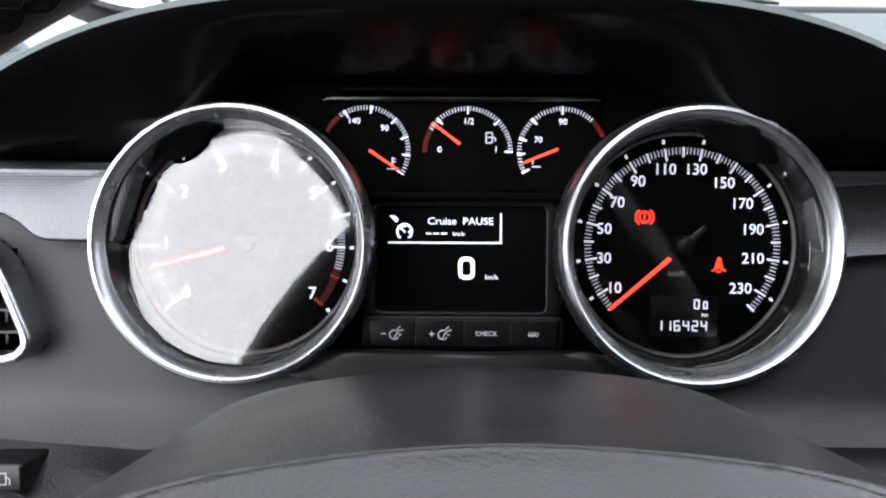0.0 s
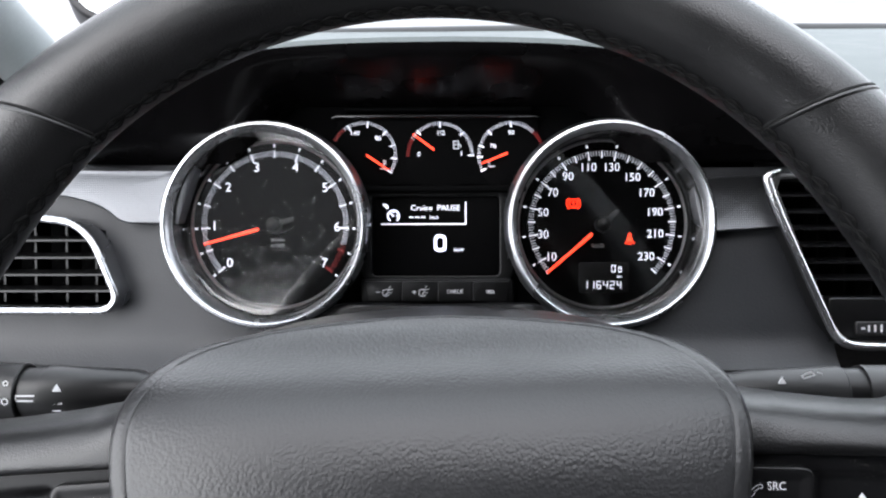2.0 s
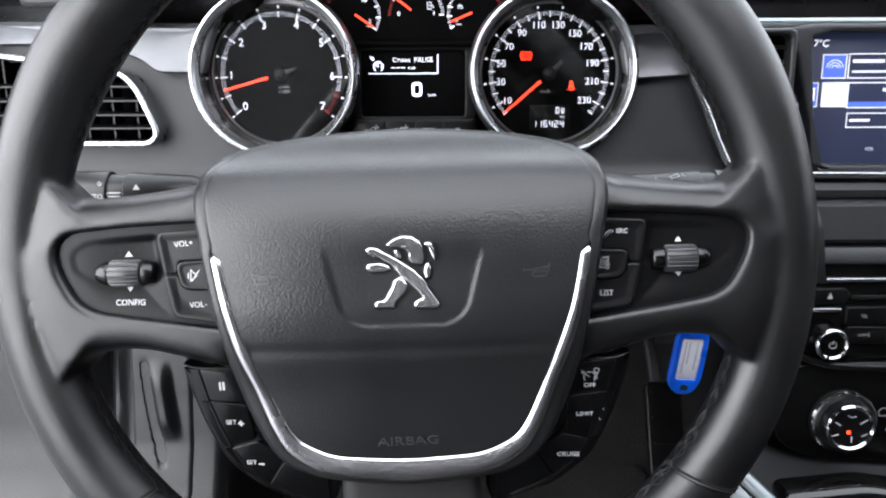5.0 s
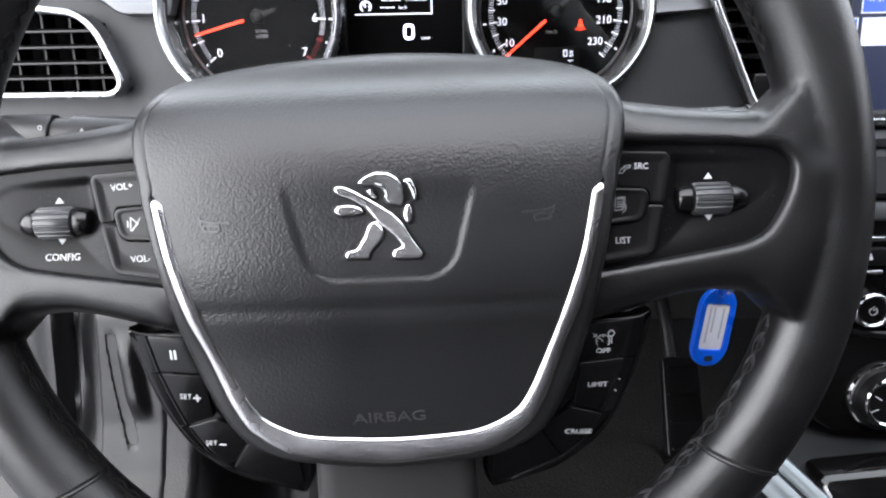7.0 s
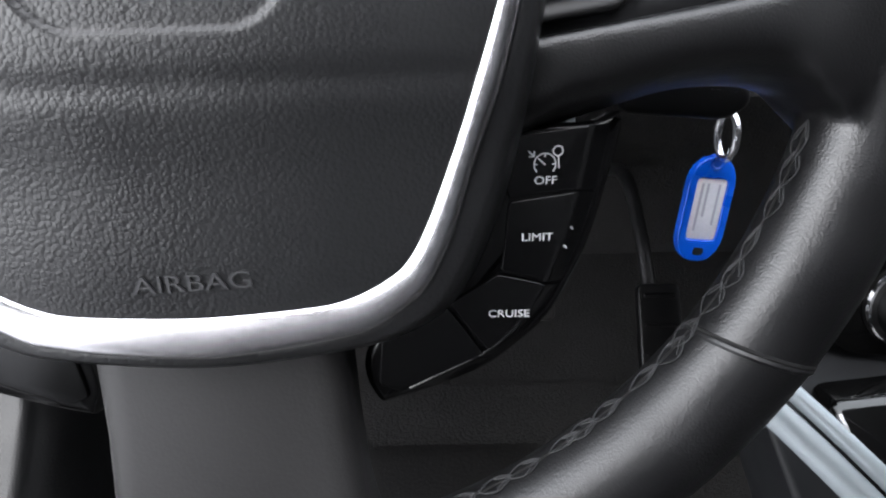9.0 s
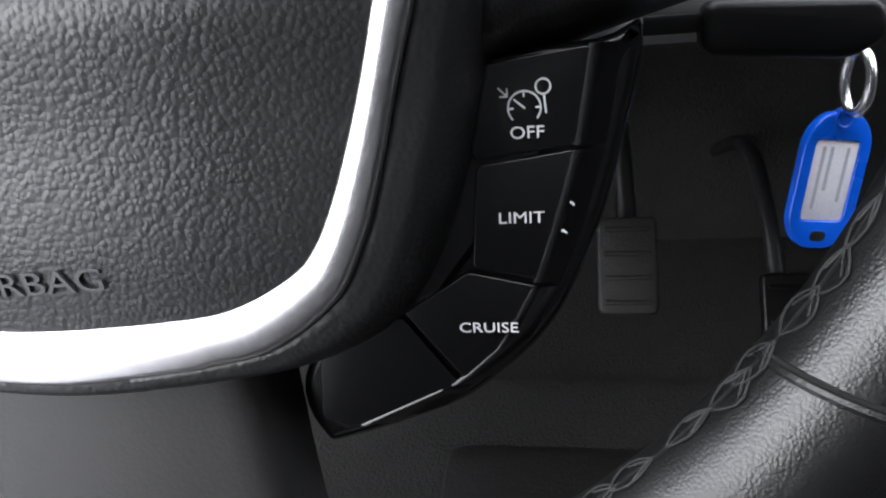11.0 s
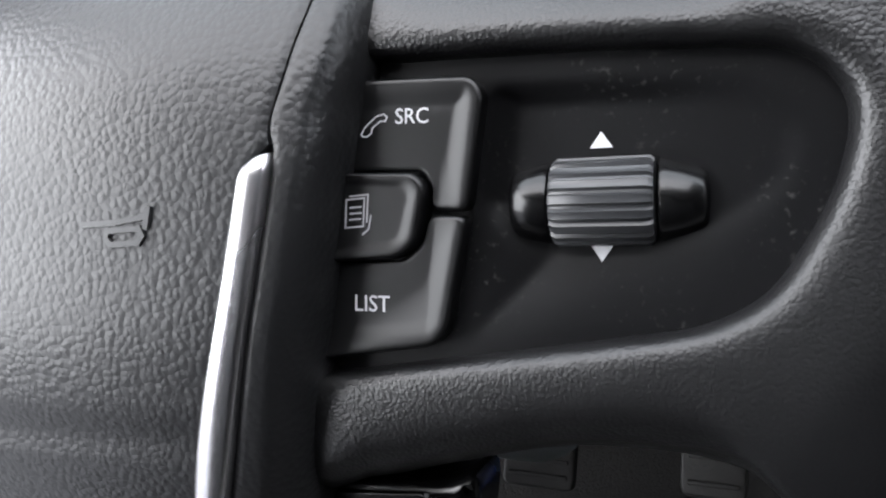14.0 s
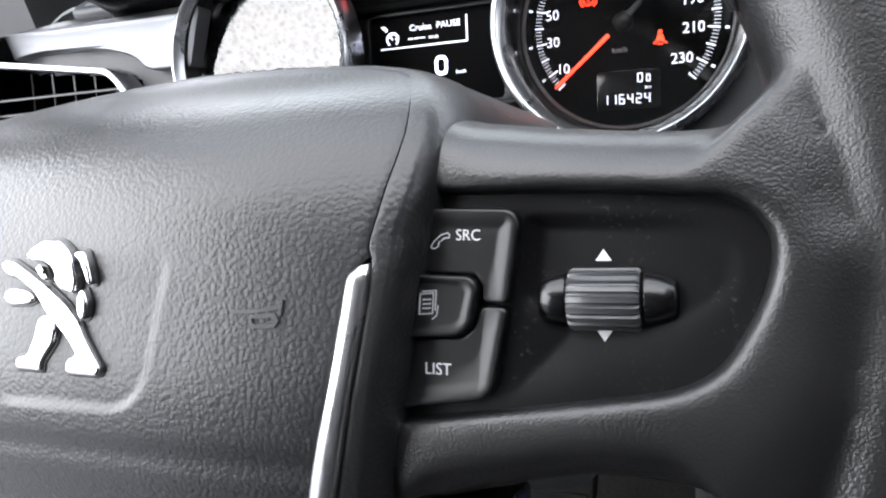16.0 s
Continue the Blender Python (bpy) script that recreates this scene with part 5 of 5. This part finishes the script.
# screen
scr = thing("touch_screen", FRONT, "dark blue lit radio screen in a grey surround", "screen")
part("surround", frame_slab(by_angle(rounded([(270, 118), (560, 118), (560, 4), (302, 4)], 5), 400, 62, 80), by_angle(rounded([(287, 112), (540, 112), (540, 15.5), (297, 15.5)], 3), 400, 62, 80), -30, 8, 3.0, 4, -6), SOFT, scr, "grey screen surround")
part("glass", slab(box(284, 545, 13, 114), -12, -5, 0.3), SCREEN, scr, "dark blue lit screen")
z = -4.9
part("temperature", letters("7°C", 5.0, 299.5, 104.5, z, thick=0.06), LIT, scr)


def outline_box(x0, x1, y0, y1, w=0.8):
    return strokes([[(x0, y0), (x1, y0), (x1, y1), (x0, y1), (x0, y0)]], w, -4.86)


for x0, x1, y0, y1, m_ in ((302, 319.5, 79.5, 96.5, SCREENBLUE), (303.5, 322, 58.6, 76, SCREENPALE), (286, 300, 58.6, 76, SCREENBLUE)):
    t_ = part("tile", slab(box(x0, x1, y0, y1), -5, -4.9, 0.02, 1), m_, scr, "lit screen tile")
    part("edge", outline_box(x0, x1, y0, y1), LITSOFT, t_)
for x0, x1, y0, y1 in ((321.5, 540, 79.5, 97), (323, 540, 57.6, 76), (324, 500, 43, 53.5)):
    f_ = part("field", slab(box(x0, x1, y0, y1), -5, -4.92, 0.02, 1), SCREEN, scr)
    part("edge", outline_box(x0, x1, y0, y1), LITSOFT, f_)
part("field_glow", slab(box(323.6, 539, 58, 62), -4.9, -4.84, 0.02, 1), SCREENBLUE, scr)
part("waves", strokes([arc(311, 86.5, r, 10, 170, 12) for r in (2.2, 4.2, 6.2)], 0.6, -4.84), SCREENPALE, scr)
part("arrow_sign", strokes([[(288, 67.4), (291.6, 67.4)], [(290, 69), (291.8, 67.4), (290, 65.8)], [(292, 71.6), (297.4, 71.6), (297.4, 63.2), (292, 63.2)]], 1.0, -4.84), LIT, scr)
for x0, x1, y0, w in ((325, 347, 91.8, 2.4), (325, 352, 84.2, 1.5), (327, 341, 48.2, 1.9)):
    part("text_bar", strokes([[(x0, y0), (x1, y0)]], w, -4.84), LITSOFT, scr, "unreadable white text")
part("frequency", letters("102.", 3.0, 352, 70.5, -4.86, thick=0.06), LIT, scr)
part("lettering", letters("RDS", 2.2, 343.6, 26.4, -4.86, thick=0.06), LITSOFT, scr)
structure("trim_4", slab(rounded([(292, 10.5), (700, 7.5), (700, 4), (294, 6)], 1.2), 0, 12, 1.0), CHROME, FRONT, "bright chrome line below the screen", "trim")

# centre stack: padded ledges, radio panel, climate panel
bm = bmesh.new()
prof = [(4, 2), (2, 9), (-3, 12), (-8.5, 11), (-9, 6), (-10.5, 6), (-11, 18), (-14, 22), (-38, 27), (-41, 25), (-41.6, 18), (-43.4, 18), (-44, 28), (-48, 32), (-54, 33), (-56, 30), (-57, 10)]
skin(bm, [[(x, y, z_) for y, z_ in prof] for x in (276, 300, 340, 420, 520, 640)], closed=False)
structure("stack_ledge", bm, SOFT, FRONT, "grey padded ledges across the centre stack", "dashboard")
STACK = FRONT @ pose(0, 0, 0.03)
radio = thing("radio_panel", STACK, "gloss black radio panel with chrome line, knob and buttons", "car radio")
part("body", slab(rounded(box(282, 560, -132, -52), 6), -40, -2, 1.5), PIANO, radio)
part("chrome_line", slab(rounded(box(284, 560, -69.4, -66.4), 1.2), -6, 2.0, 1.0), CHROME, radio, "bright chrome line")
eb = part("eject_button", slab(rounded([(290, -74.5), (318, -74.5), (322, -80), (317, -86.5), (290, -86.5)], 2), -4, 1.4, 1.0), SATIN, radio, "black eject button")
part("symbol", slab([(304, -82.4), (308.4, -82.4), (306.2, -77.6)], 1.4, 1.48, 0.02, 1), PRINT, eb)
part("disc_slot", slab(rounded(box(324, 540, -83, -80.4), 1), -3, 0.4, 0.3), MATTE, radio)
part("chrome_tab", slab(rounded(box(286, 316, -92.6, -89.8), 1), -3, 1.4, 0.8), CHROME, radio, "small chrome tab")
for (x0, x1, y0, y1), word in (((320, 351, -103, -89), "TEL"), ((352, 384, -103, -89), "MENU"), ((322, 352, -118, -104.4), "DRIVE"), ((353, 386, -118, -104.4), "")):
    b_ = part("button", slab(rounded(box(x0, x1, y0, y1), 1.5), -4, 1.0, 0.8), SATIN, radio, "black radio button")
    if word:
        part("lettering", letters(word, 2.3, (x0 + x1) / 2 - 2, (y0 + y1) / 2, 1.02, thick=0.06), GREYPRINT, b_)
kn = part("volume_knob", lathe([(0.01, 9.0), (8.6, 9.0), (9.2, 8.4), (10.0, 9.4), (11.4, 9.6), (12.4, 8.6), (12.8, 2), (13.6, 0), (13.6, -4)], 308, -116, 64), PIANO, radio, "black volume knob")
part("knob_ring", lathe([(9.4, 9.2), (10.2, 10.2), (11.4, 10.3), (12.3, 9.4), (12.6, 7.6)], 308, -116, 64), POLISH, kn, "polished chrome ring")
part("symbol", strokes([arc(308, -116.2, 2.6, -240, 60, 14), [(308, -113), (308, -115.6)]], 0.5, 9.05), PRINT, kn)

climate = thing("climate_panel", STACK, "gloss black climate panel with a chrome-ringed dial", "climate control")
part("body", slab(curve_points([(286, -136), (276, -150), (272, -172), (276, -192), (290, -206), (330, -214), (560, -220), (570, -140), (420, -134), (330, -133)], 6), -40, 1, 2.0), PIANO, climate)
part("upper_lip", tube(curve_points([(282, -124, 2), (300, -131, 4), (340, -135, 5), (560, -140, 5)], 8, False), 2.6, 10), SATIN, climate)
dl = part("dial", lathe([(0.01, 15), (14.8, 15), (15.6, 15.4), (16.6, 16.4), (17.8, 16.4), (18.6, 15), (20.5, 8), (23.4, 6.4), (24.6, 5.4), (25, 2), (25, -3)], 325, -180, 72), SATIN, climate, "black climate dial")
part("inner_ring", lathe([(15.4, 15.6), (16.4, 16.8), (17.8, 16.8), (18.6, 15.4)], 325, -180, 72), POLISH, dl, "polished chrome ring")
part("outer_ring", lathe([(22.6, 6.8), (23.6, 7.6), (24.6, 7.0), (25.2, 4.6)], 325, -180, 72), POLISH, dl, "polished chrome ring")
part("marks", strokes([[(313, -175), (317.4, -178)], [(332, -176.6), (337, -173.4)], [(326.4, -187), (326.4, -191.4)], [(322, -169.6), (325, -171.6), (328, -170.6)], [(312, -186.6), (316, -185)], [(334, -187), (338, -184.6)]], 0.7, 15.1), PRINT, dl)
part("lamp", slab(circle(323.6, -183.4, 1.5, 16), 15, 15.4, 0.2), WARN, dl, "small glowing orange lamp")
part("defrost_mark", strokes([arc(357, -174, 4, 20, 160, 8), [(353.2, -172.6), (354.4, -176.4), (359.6, -176.4), (360.8, -172.6)]], 0.5, 1.1), GREYPRINT, climate)
part("readout", letters("21", 8.0, 366, -184, 1.1, thick=0.1), LIT, climate, "lit white temperature digits")
# console side with a silver edge, below the stack
def console_z(x, y):
    return 20 + 0.75 * max(0, -205 - y)


bm = bmesh.new()
slab(curve_points([(240, -216), (262, -205), (300, -212), (420, -222), (560, -224), (560, -420), (330, -420), (270, -330)], 5), -12, console_z, 5, 3, bm)
structure("console_side", bm, CONSOLE, FRONT, "dark grey side of the centre console", "console")
RAIL = [(196, -200), (216, -216), (240, -237), (272, -268), (330, -328)]
for name, width, shift, mat, word in (("trim_5", 15, 0, STRIP, "satin silver edge along the centre console"), ("trim_6", 9, 17, STRIP, "slim satin silver rail along the centre console")):
    rings = []
    for x, y in curve_points(RAIL, 8, False):
        c = [(x + 0.72 * (shift + width * u), y + 0.7 * (shift + width * u), 76 + 0.9 * (-212 - y) + 2.6 * (1 - (2 * u - 1) ** 2)) for u in (0, 0.1, 0.3, 0.5, 0.7, 0.9, 1)]
        rings.append(c + [(c[-1][0], c[-1][1], c[-1][2] - 12), (c[0][0], c[0][1], c[0][2] - 12)])
    bm = bmesh.new()
    skin(bm, rings, cap0=True, cap1=True)
    structure(name, bm, mat, FRONT, word, "trim")
knob2 = thing("gear_gate", FRONT, "gloss black gear selector gate with a chrome edge", "gear selector")
gate = lambda up: lambda x, y: console_z(x, y) + up
part("plate", slab(rounded([(262, -221), (330, -216), (420, -226), (440, -340), (330, -330)], [14, 8, 8, 8, 8]), gate(16), gate(38), 5, 4), PIANO, knob2)
part("chrome_edge", tube([(267, -223, 78), (268.5, -229, 82), (270, -240, 90)], [1.6, 2.2, 1.4], 10), CHROME, knob2)

# ---- column, stalks, ignition, key ----
column = thing("steering_column", FRONT, "dark plastic steering column shroud", "steering column")
rings = []
for z_, w, hi, lo in ((10, 60, 6, -70), (60, 56, 8, -72), (120, 52, 10, -74), (180, 46, 8, -74), (212, 40, 4, -70)):
    ring = []
    for k in range(40):
        a = 2 * math.pi * k / 40
        c, s = math.cos(a), math.sin(a)
        ring.append((w * math.copysign(abs(c) ** 0.6, c), (hi + lo) / 2 + (hi - lo) / 2 * math.copysign(abs(s) ** 0.6, s), z_))
    rings.append(ring)
bm = bmesh.new()
skin(bm, rings, cap1=True)
part("shroud", bm, DARK, column)
part("lock_housing", slab(rounded([(36, -34), (106, -38), (114, -50), (112, -78), (98, -98), (36, -96)], [6, 8, 10, 14, 14, 6]), 60, 142, 10, 5), COLUMN, column, "grey housing round the ignition lock")
part("hub_boss", lathe([(46, 200), (44, 225), (40, 236), (0.01, 238)], 0, -20, 40), MATTE, column)


def along_x(profile, y, z, squash=1.0, n=40):
    """A turned body on a horizontal axis; profile of (x, radius)."""
    bm = bmesh.new()
    skin(bm, [[(x, y + r * math.cos(2 * math.pi * k / n), z + squash * r * math.sin(2 * math.pi * k / n)) for k in range(n)] for x, r in profile], cap0=True, cap1=True)
    return bm


STY, STZ = 14.5, 152
lst = thing("light_stalk", FRONT, "black light stalk with white marks", "control stalk", "column stalks")
part("lever", along_x([(-60, 8), (-118, 8.2), (-121, 9.4), (-150, 11.0), (-157, 11.2), (-157.6, 10)], STY, STZ, 0.9), SATIN, lst)
part("neck", along_x([(-157, 10.2), (-167, 10.2)], STY, STZ, 0.9), SATIN, lst)
gr = part("grip", along_x([(-166.4, 11.4), (-167, 12), (-192, 12), (-196, 11), (-198, 8.5)], STY, STZ, 0.9), SATIN, lst, "turning grip")
front = STZ + 11.0
part("lettering", letters("AUTO", 2.6, -172.8, 13.4, front + 0.2, thick=0.1), PRINT, gr)
part("symbol", strokes([arc(-169, 20.6, 0.9, 0, 360, 12), arc(-174, 7, 1.3, 0, 360, 12), [(-174, 9.4), (-174, 8.8)], [(-176.4, 7), (-175.8, 7)], [(-172.2, 7), (-171.6, 7)]], 0.4, front - 0.4), PRINT, gr)
part("symbol", merged(strokes([[(-166, 14), (-166, 15.4), (-158.6, 15.4)], [(-165.4, 13.4), (-159, 13.4)]], 0.55, STZ + 9.4)), PRINT, lst)
part("symbol", merged(slab([(-151.4, 17.2), (-147.8, 17.2), (-149.6, 20)], STZ + 9.2, STZ + 9.6, 0.02, 1), strokes([arc(-150.6, 13.6, 1.3, 60, 300, 10), [(-148.8, 15), (-148.8, 12.2)], [(-147.2, 15), (-147.8, 12.2)], [(-151, 9.6), (-148, 9.6)]], 0.45, STZ + 9.6)), PRINT, lst)
wst = thing("wiper_stalk", FRONT, "dark grey wiper stalk with white marks", "control stalk", "column stalks")
part("lever", along_x([(60, 8), (118, 8), (124, 9.2), (160, 10.6), (161, 9.8)], 14.5, 150, 0.9), MATTE, wst)
part("neck", along_x([(160, 9.8), (168.6, 9.8)], 14.5, 150, 0.9), SATIN, wst)
part("grip", along_x([(168.4, 11), (196, 10.8), (200, 8)], 14.5, 150, 0.9), MATTE, wst)
part("symbol", merged(slab([(133, 19.6), (136, 19.6), (134.5, 22.2)], 157, 157.6, 0.02, 1), strokes([[(142, 22.6), (146, 24.2), (147.4, 23), (143, 21.6), (142, 22.6)], [(148.4, 24), (150, 23.4)], [(160.4, 15), (163, 15.2)]], 0.45, 157.2)), PRINT, wst)

ign = thing("ignition_lock", FRONT @ pose(-0.004, 0.004, 0.008), "black ignition lock on the column with a worn metal rim", "ignition lock")
part("barrel", along_x([(40, 20), (106, 19), (116, 17), (120, 15)], -56, 92, 1.0), SATIN, ign)
part("rim", along_x([(119, 9.5), (121.4, 9.2), (122, 7.5)], -56, 92, 1.0), BRASS, ign, "worn metal rim")
key = thing("ignition_key", FRONT @ pose(-0.004, 0.004, 0.008), "black-headed key in the ignition", "key")
part("blade", block(120, 146, -60, -54, 94.8, 97.2, 0.5), KEYBLACK, key)
part("bow", slab(rounded([(140, -67), (186, -71), (196, -64), (193, -53), (140, -50)], 6), 91, 101, 3), KEYBLACK, key, "black plastic key head")
ring_ = thing("key_ring", FRONT @ pose(-0.004, 0.004, 0.008), "worn metal split ring on the key", "key ring")
part("ring", tube([(195.0 + 1.6 * math.cos(a), -80.0 + 10.5 * math.sin(a), 78 + 7 * math.cos(a)) for a in [2 * math.pi * k / 32 for k in range(32)]], 1.9, 10, True), CHROME, ring_)
tag_ = thing("key_tag", FRONT @ pose(0.1865, -0.1115, 0.080, 0, 14, -8), "bright blue plastic key tag with a paper label", "key tag")
half = rounded([(-12.5, -17), (-6.5, -25.5), (6.5, -25.5), (12.5, -17), (12.5, 17), (6.5, 25), (-6.5, 25), (-12.5, 17)], 7, 5)
hole = circle(0, -20.6, 2.6, 64)
part("body", frame_slab(by_angle(half, 0, 0, 64), by_angle(rounded(box(-8.2, 8.2, -14.6, 15), 1.5), 0, 0, 64), -2.2, 1.6, 0.8, 3, 0.4), BLUE, tag_)
part("back", slab(inset(half, 0.6), -2.4, 0.2, 0.3), BLUE, tag_)
part("paper", slab(box(-8.2, 8.2, -14.6, 15), 0.2, 0.7, 0.1), PAPER, tag_, "white paper label with faint bars")
for x0, ln in ((-4.5, 22), (-1.5, 15), (4.6, 19)):
    part("faint_bar", strokes([[(x0, 12), (x0, 12 - ln)]], 1.3, 0.72, 0.04), INK, tag_)
part("hole", slab(rounded(box(-3, 3, -22.4, -18.6), 1.8), 0.9, 1.75, 0.1), MATTE, tag_, "dark hole")
part("eyelet", lathe([(2.2, 1.4), (2.8, 2.0), (3.6, 2.0), (4.0, 1.2), (4.0, -1)], 0, 22.6, 24), BLUE, tag_)

# ---- below: fuel button, fuse panel handle, pedals ----
fb = thing("fuel_flap_button", FRONT, "small black button with a fuel pump mark", "button")
part("cap", slab(rounded(box(-206, -175.4, -12.5, -1.4), 2), 34, 56, 1.4), SATIN, fb)
part("symbol", strokes([[(-184.6, -9.4), (-184.6, -5), (-181.8, -5), (-181.8, -9.4), (-184.6, -9.4)], [(-181.6, -6.4), (-180.2, -7.4), (-180.4, -9.4)]], 0.5, 56.05), GREYPRINT, fb)
sp = thing("storage_lid", FRONT, "grey plastic storage lid with a long dark finger slot", "storage lid")


def lid_z(x, y):
    """The lid lies on the knee panel; a slanting slot is sunk in it, a grip swells beside the slot."""
    across = x + 189 - 0.17 * (-119 - y) - 1.5 * math.sin((y + 119) / 20)
    run = fade(-178, -116, y, 5)
    edge = min(step(-201, -197, x), 1 - step(-160, -154, x), fade(-226, -98, y, 3))
    return knee_z(x, y) - 1.5 + 2.7 * edge - 17 * run * (fade(-2.6, 2.6, across, 1.0)) + 5 * fade(4, 15, across, 4) * fade(-160, -118, y, 9)


bm = bmesh.new()
skin(bm, [[(-203 + 1.0 * i, -94 - 3 * j, lid_z(-203 + 1.0 * i, -94 - 3 * j)) for j in range(46)] for i in range(52)], closed=False)
part("lid", bm, KNEE, sp)
part("slot", slab(rounded([(-191, -116), (-186, -116), (-176.5, -177), (-180, -178)], 2), lambda x, y: knee_z(x, y) - 26, lambda x, y: knee_z(x, y) - 12, 0.5, 2), FACE, sp, "dark finger slot")


def pedal(x, y, w, h, label, skin_=RUBBER, deep=0.2):
    p = thing("pedal", FRONT @ pose(x * MM, y * MM, -deep, -24, 0, 0), label, "pedal", "pedals")
    part("pad", slab(rounded(box(-w / 2, w / 2, -h / 2, h / 2), 7), -9, 3, 2.5), skin_, p)
    for k in range(4):
        part("rib", slab(rounded(box(-w / 2 + 5, w / 2 - 5, -h / 2 + 8 + k * (h - 16) / 3.2, -h / 2 + 11.5 + k * (h - 16) / 3.2), 1.4), 2, 5.4, 1), skin_, p)
    part("arm", tube(curve_points([(0, 0, -8), (4, 40, -40), (2, 120, -60), (0, 200, -120), (0, 240, -330)], 6, False), 8, 10), MATTE, p)


pedal(8, -262, 58, 54, "worn rubber clutch pedal on a black arm")
pedal(140, -238, 46, 78, "worn rubber brake pedal on a black arm")
pedal(278, -318, 42, 110, "black plastic accelerator pedal on an arm", KEYBLACK, 0.24)
mat_ = thing("floor_mat", pose(0.06, 0.28, 0.104, 0, 0, 0), "grey ribbed rubber-edged floor mat on the carpet", "floor mat")
part("mat", slab(rounded(box(-230, 230, -330, 150), 40), -3, 8, 3), CARPET, mat_)
part("heel_pad", slab(rounded(box(-90, 120, -120, 60), 25), 7, 10, 1.5), RUBBER, mat_, "worn heel pad")
# outside: scuttle edge, wiper, front wing with its mirror
structure("cowl", tube(curve_points([(-420, 1085, 745), (-300, 1112, 752), (370, 1125, 757), (1100, 1100, 752)], 8, False), 14, 12), MATTE, UPRIGHT, "black scuttle edge below the windscreen", "cowl")
wp = thing("wiper", UPRIGHT, "black wiper resting on the scuttle", "wiper")
part("blade", tube([(392, 1122, 774), (420, 1122, 777), (450, 1122, 778), (490, 1122, 774)], [3, 5, 5.5, 3], 10, squash=0.8), MATTE, wp)
wall_box("front_wing", PAINT, "dark painted front wing outside the windscreen", "wing", (-0.66, -0.44, 1.02, 1.6, -0.35, 0.66))
MIRROR = FRONT @ pose(-0.50, 0.48, -0.852, -10, 18, 0)
mr = thing("wing_mirror", MIRROR, "dark exterior mirror with a pale glass on the front wing", "mirror")
HOUSE = curve_points([(-172, 10), (-146, -24), (-96, -44), (-48, -55), (2, -56), (26, -48), (31, -34), (12, 2), (-10, 44), (-54, 80), (-135, 88), (-180, 54)], 6)
part("housing", slab(HOUSE, -70, 6, 8, 4), MATTE, mr, "dark mirror housing")
part("glass", slab(inset(HOUSE, 13), 2, 7.5, 0.8, 2), MIRRORGLASS, mr, "pale reflecting mirror glass")
part("foot", tube([(-8, -46, -20), (-8, -80, -14), (-20, -150, -10)], [13, 12, 20], 12), MATTE, mr)
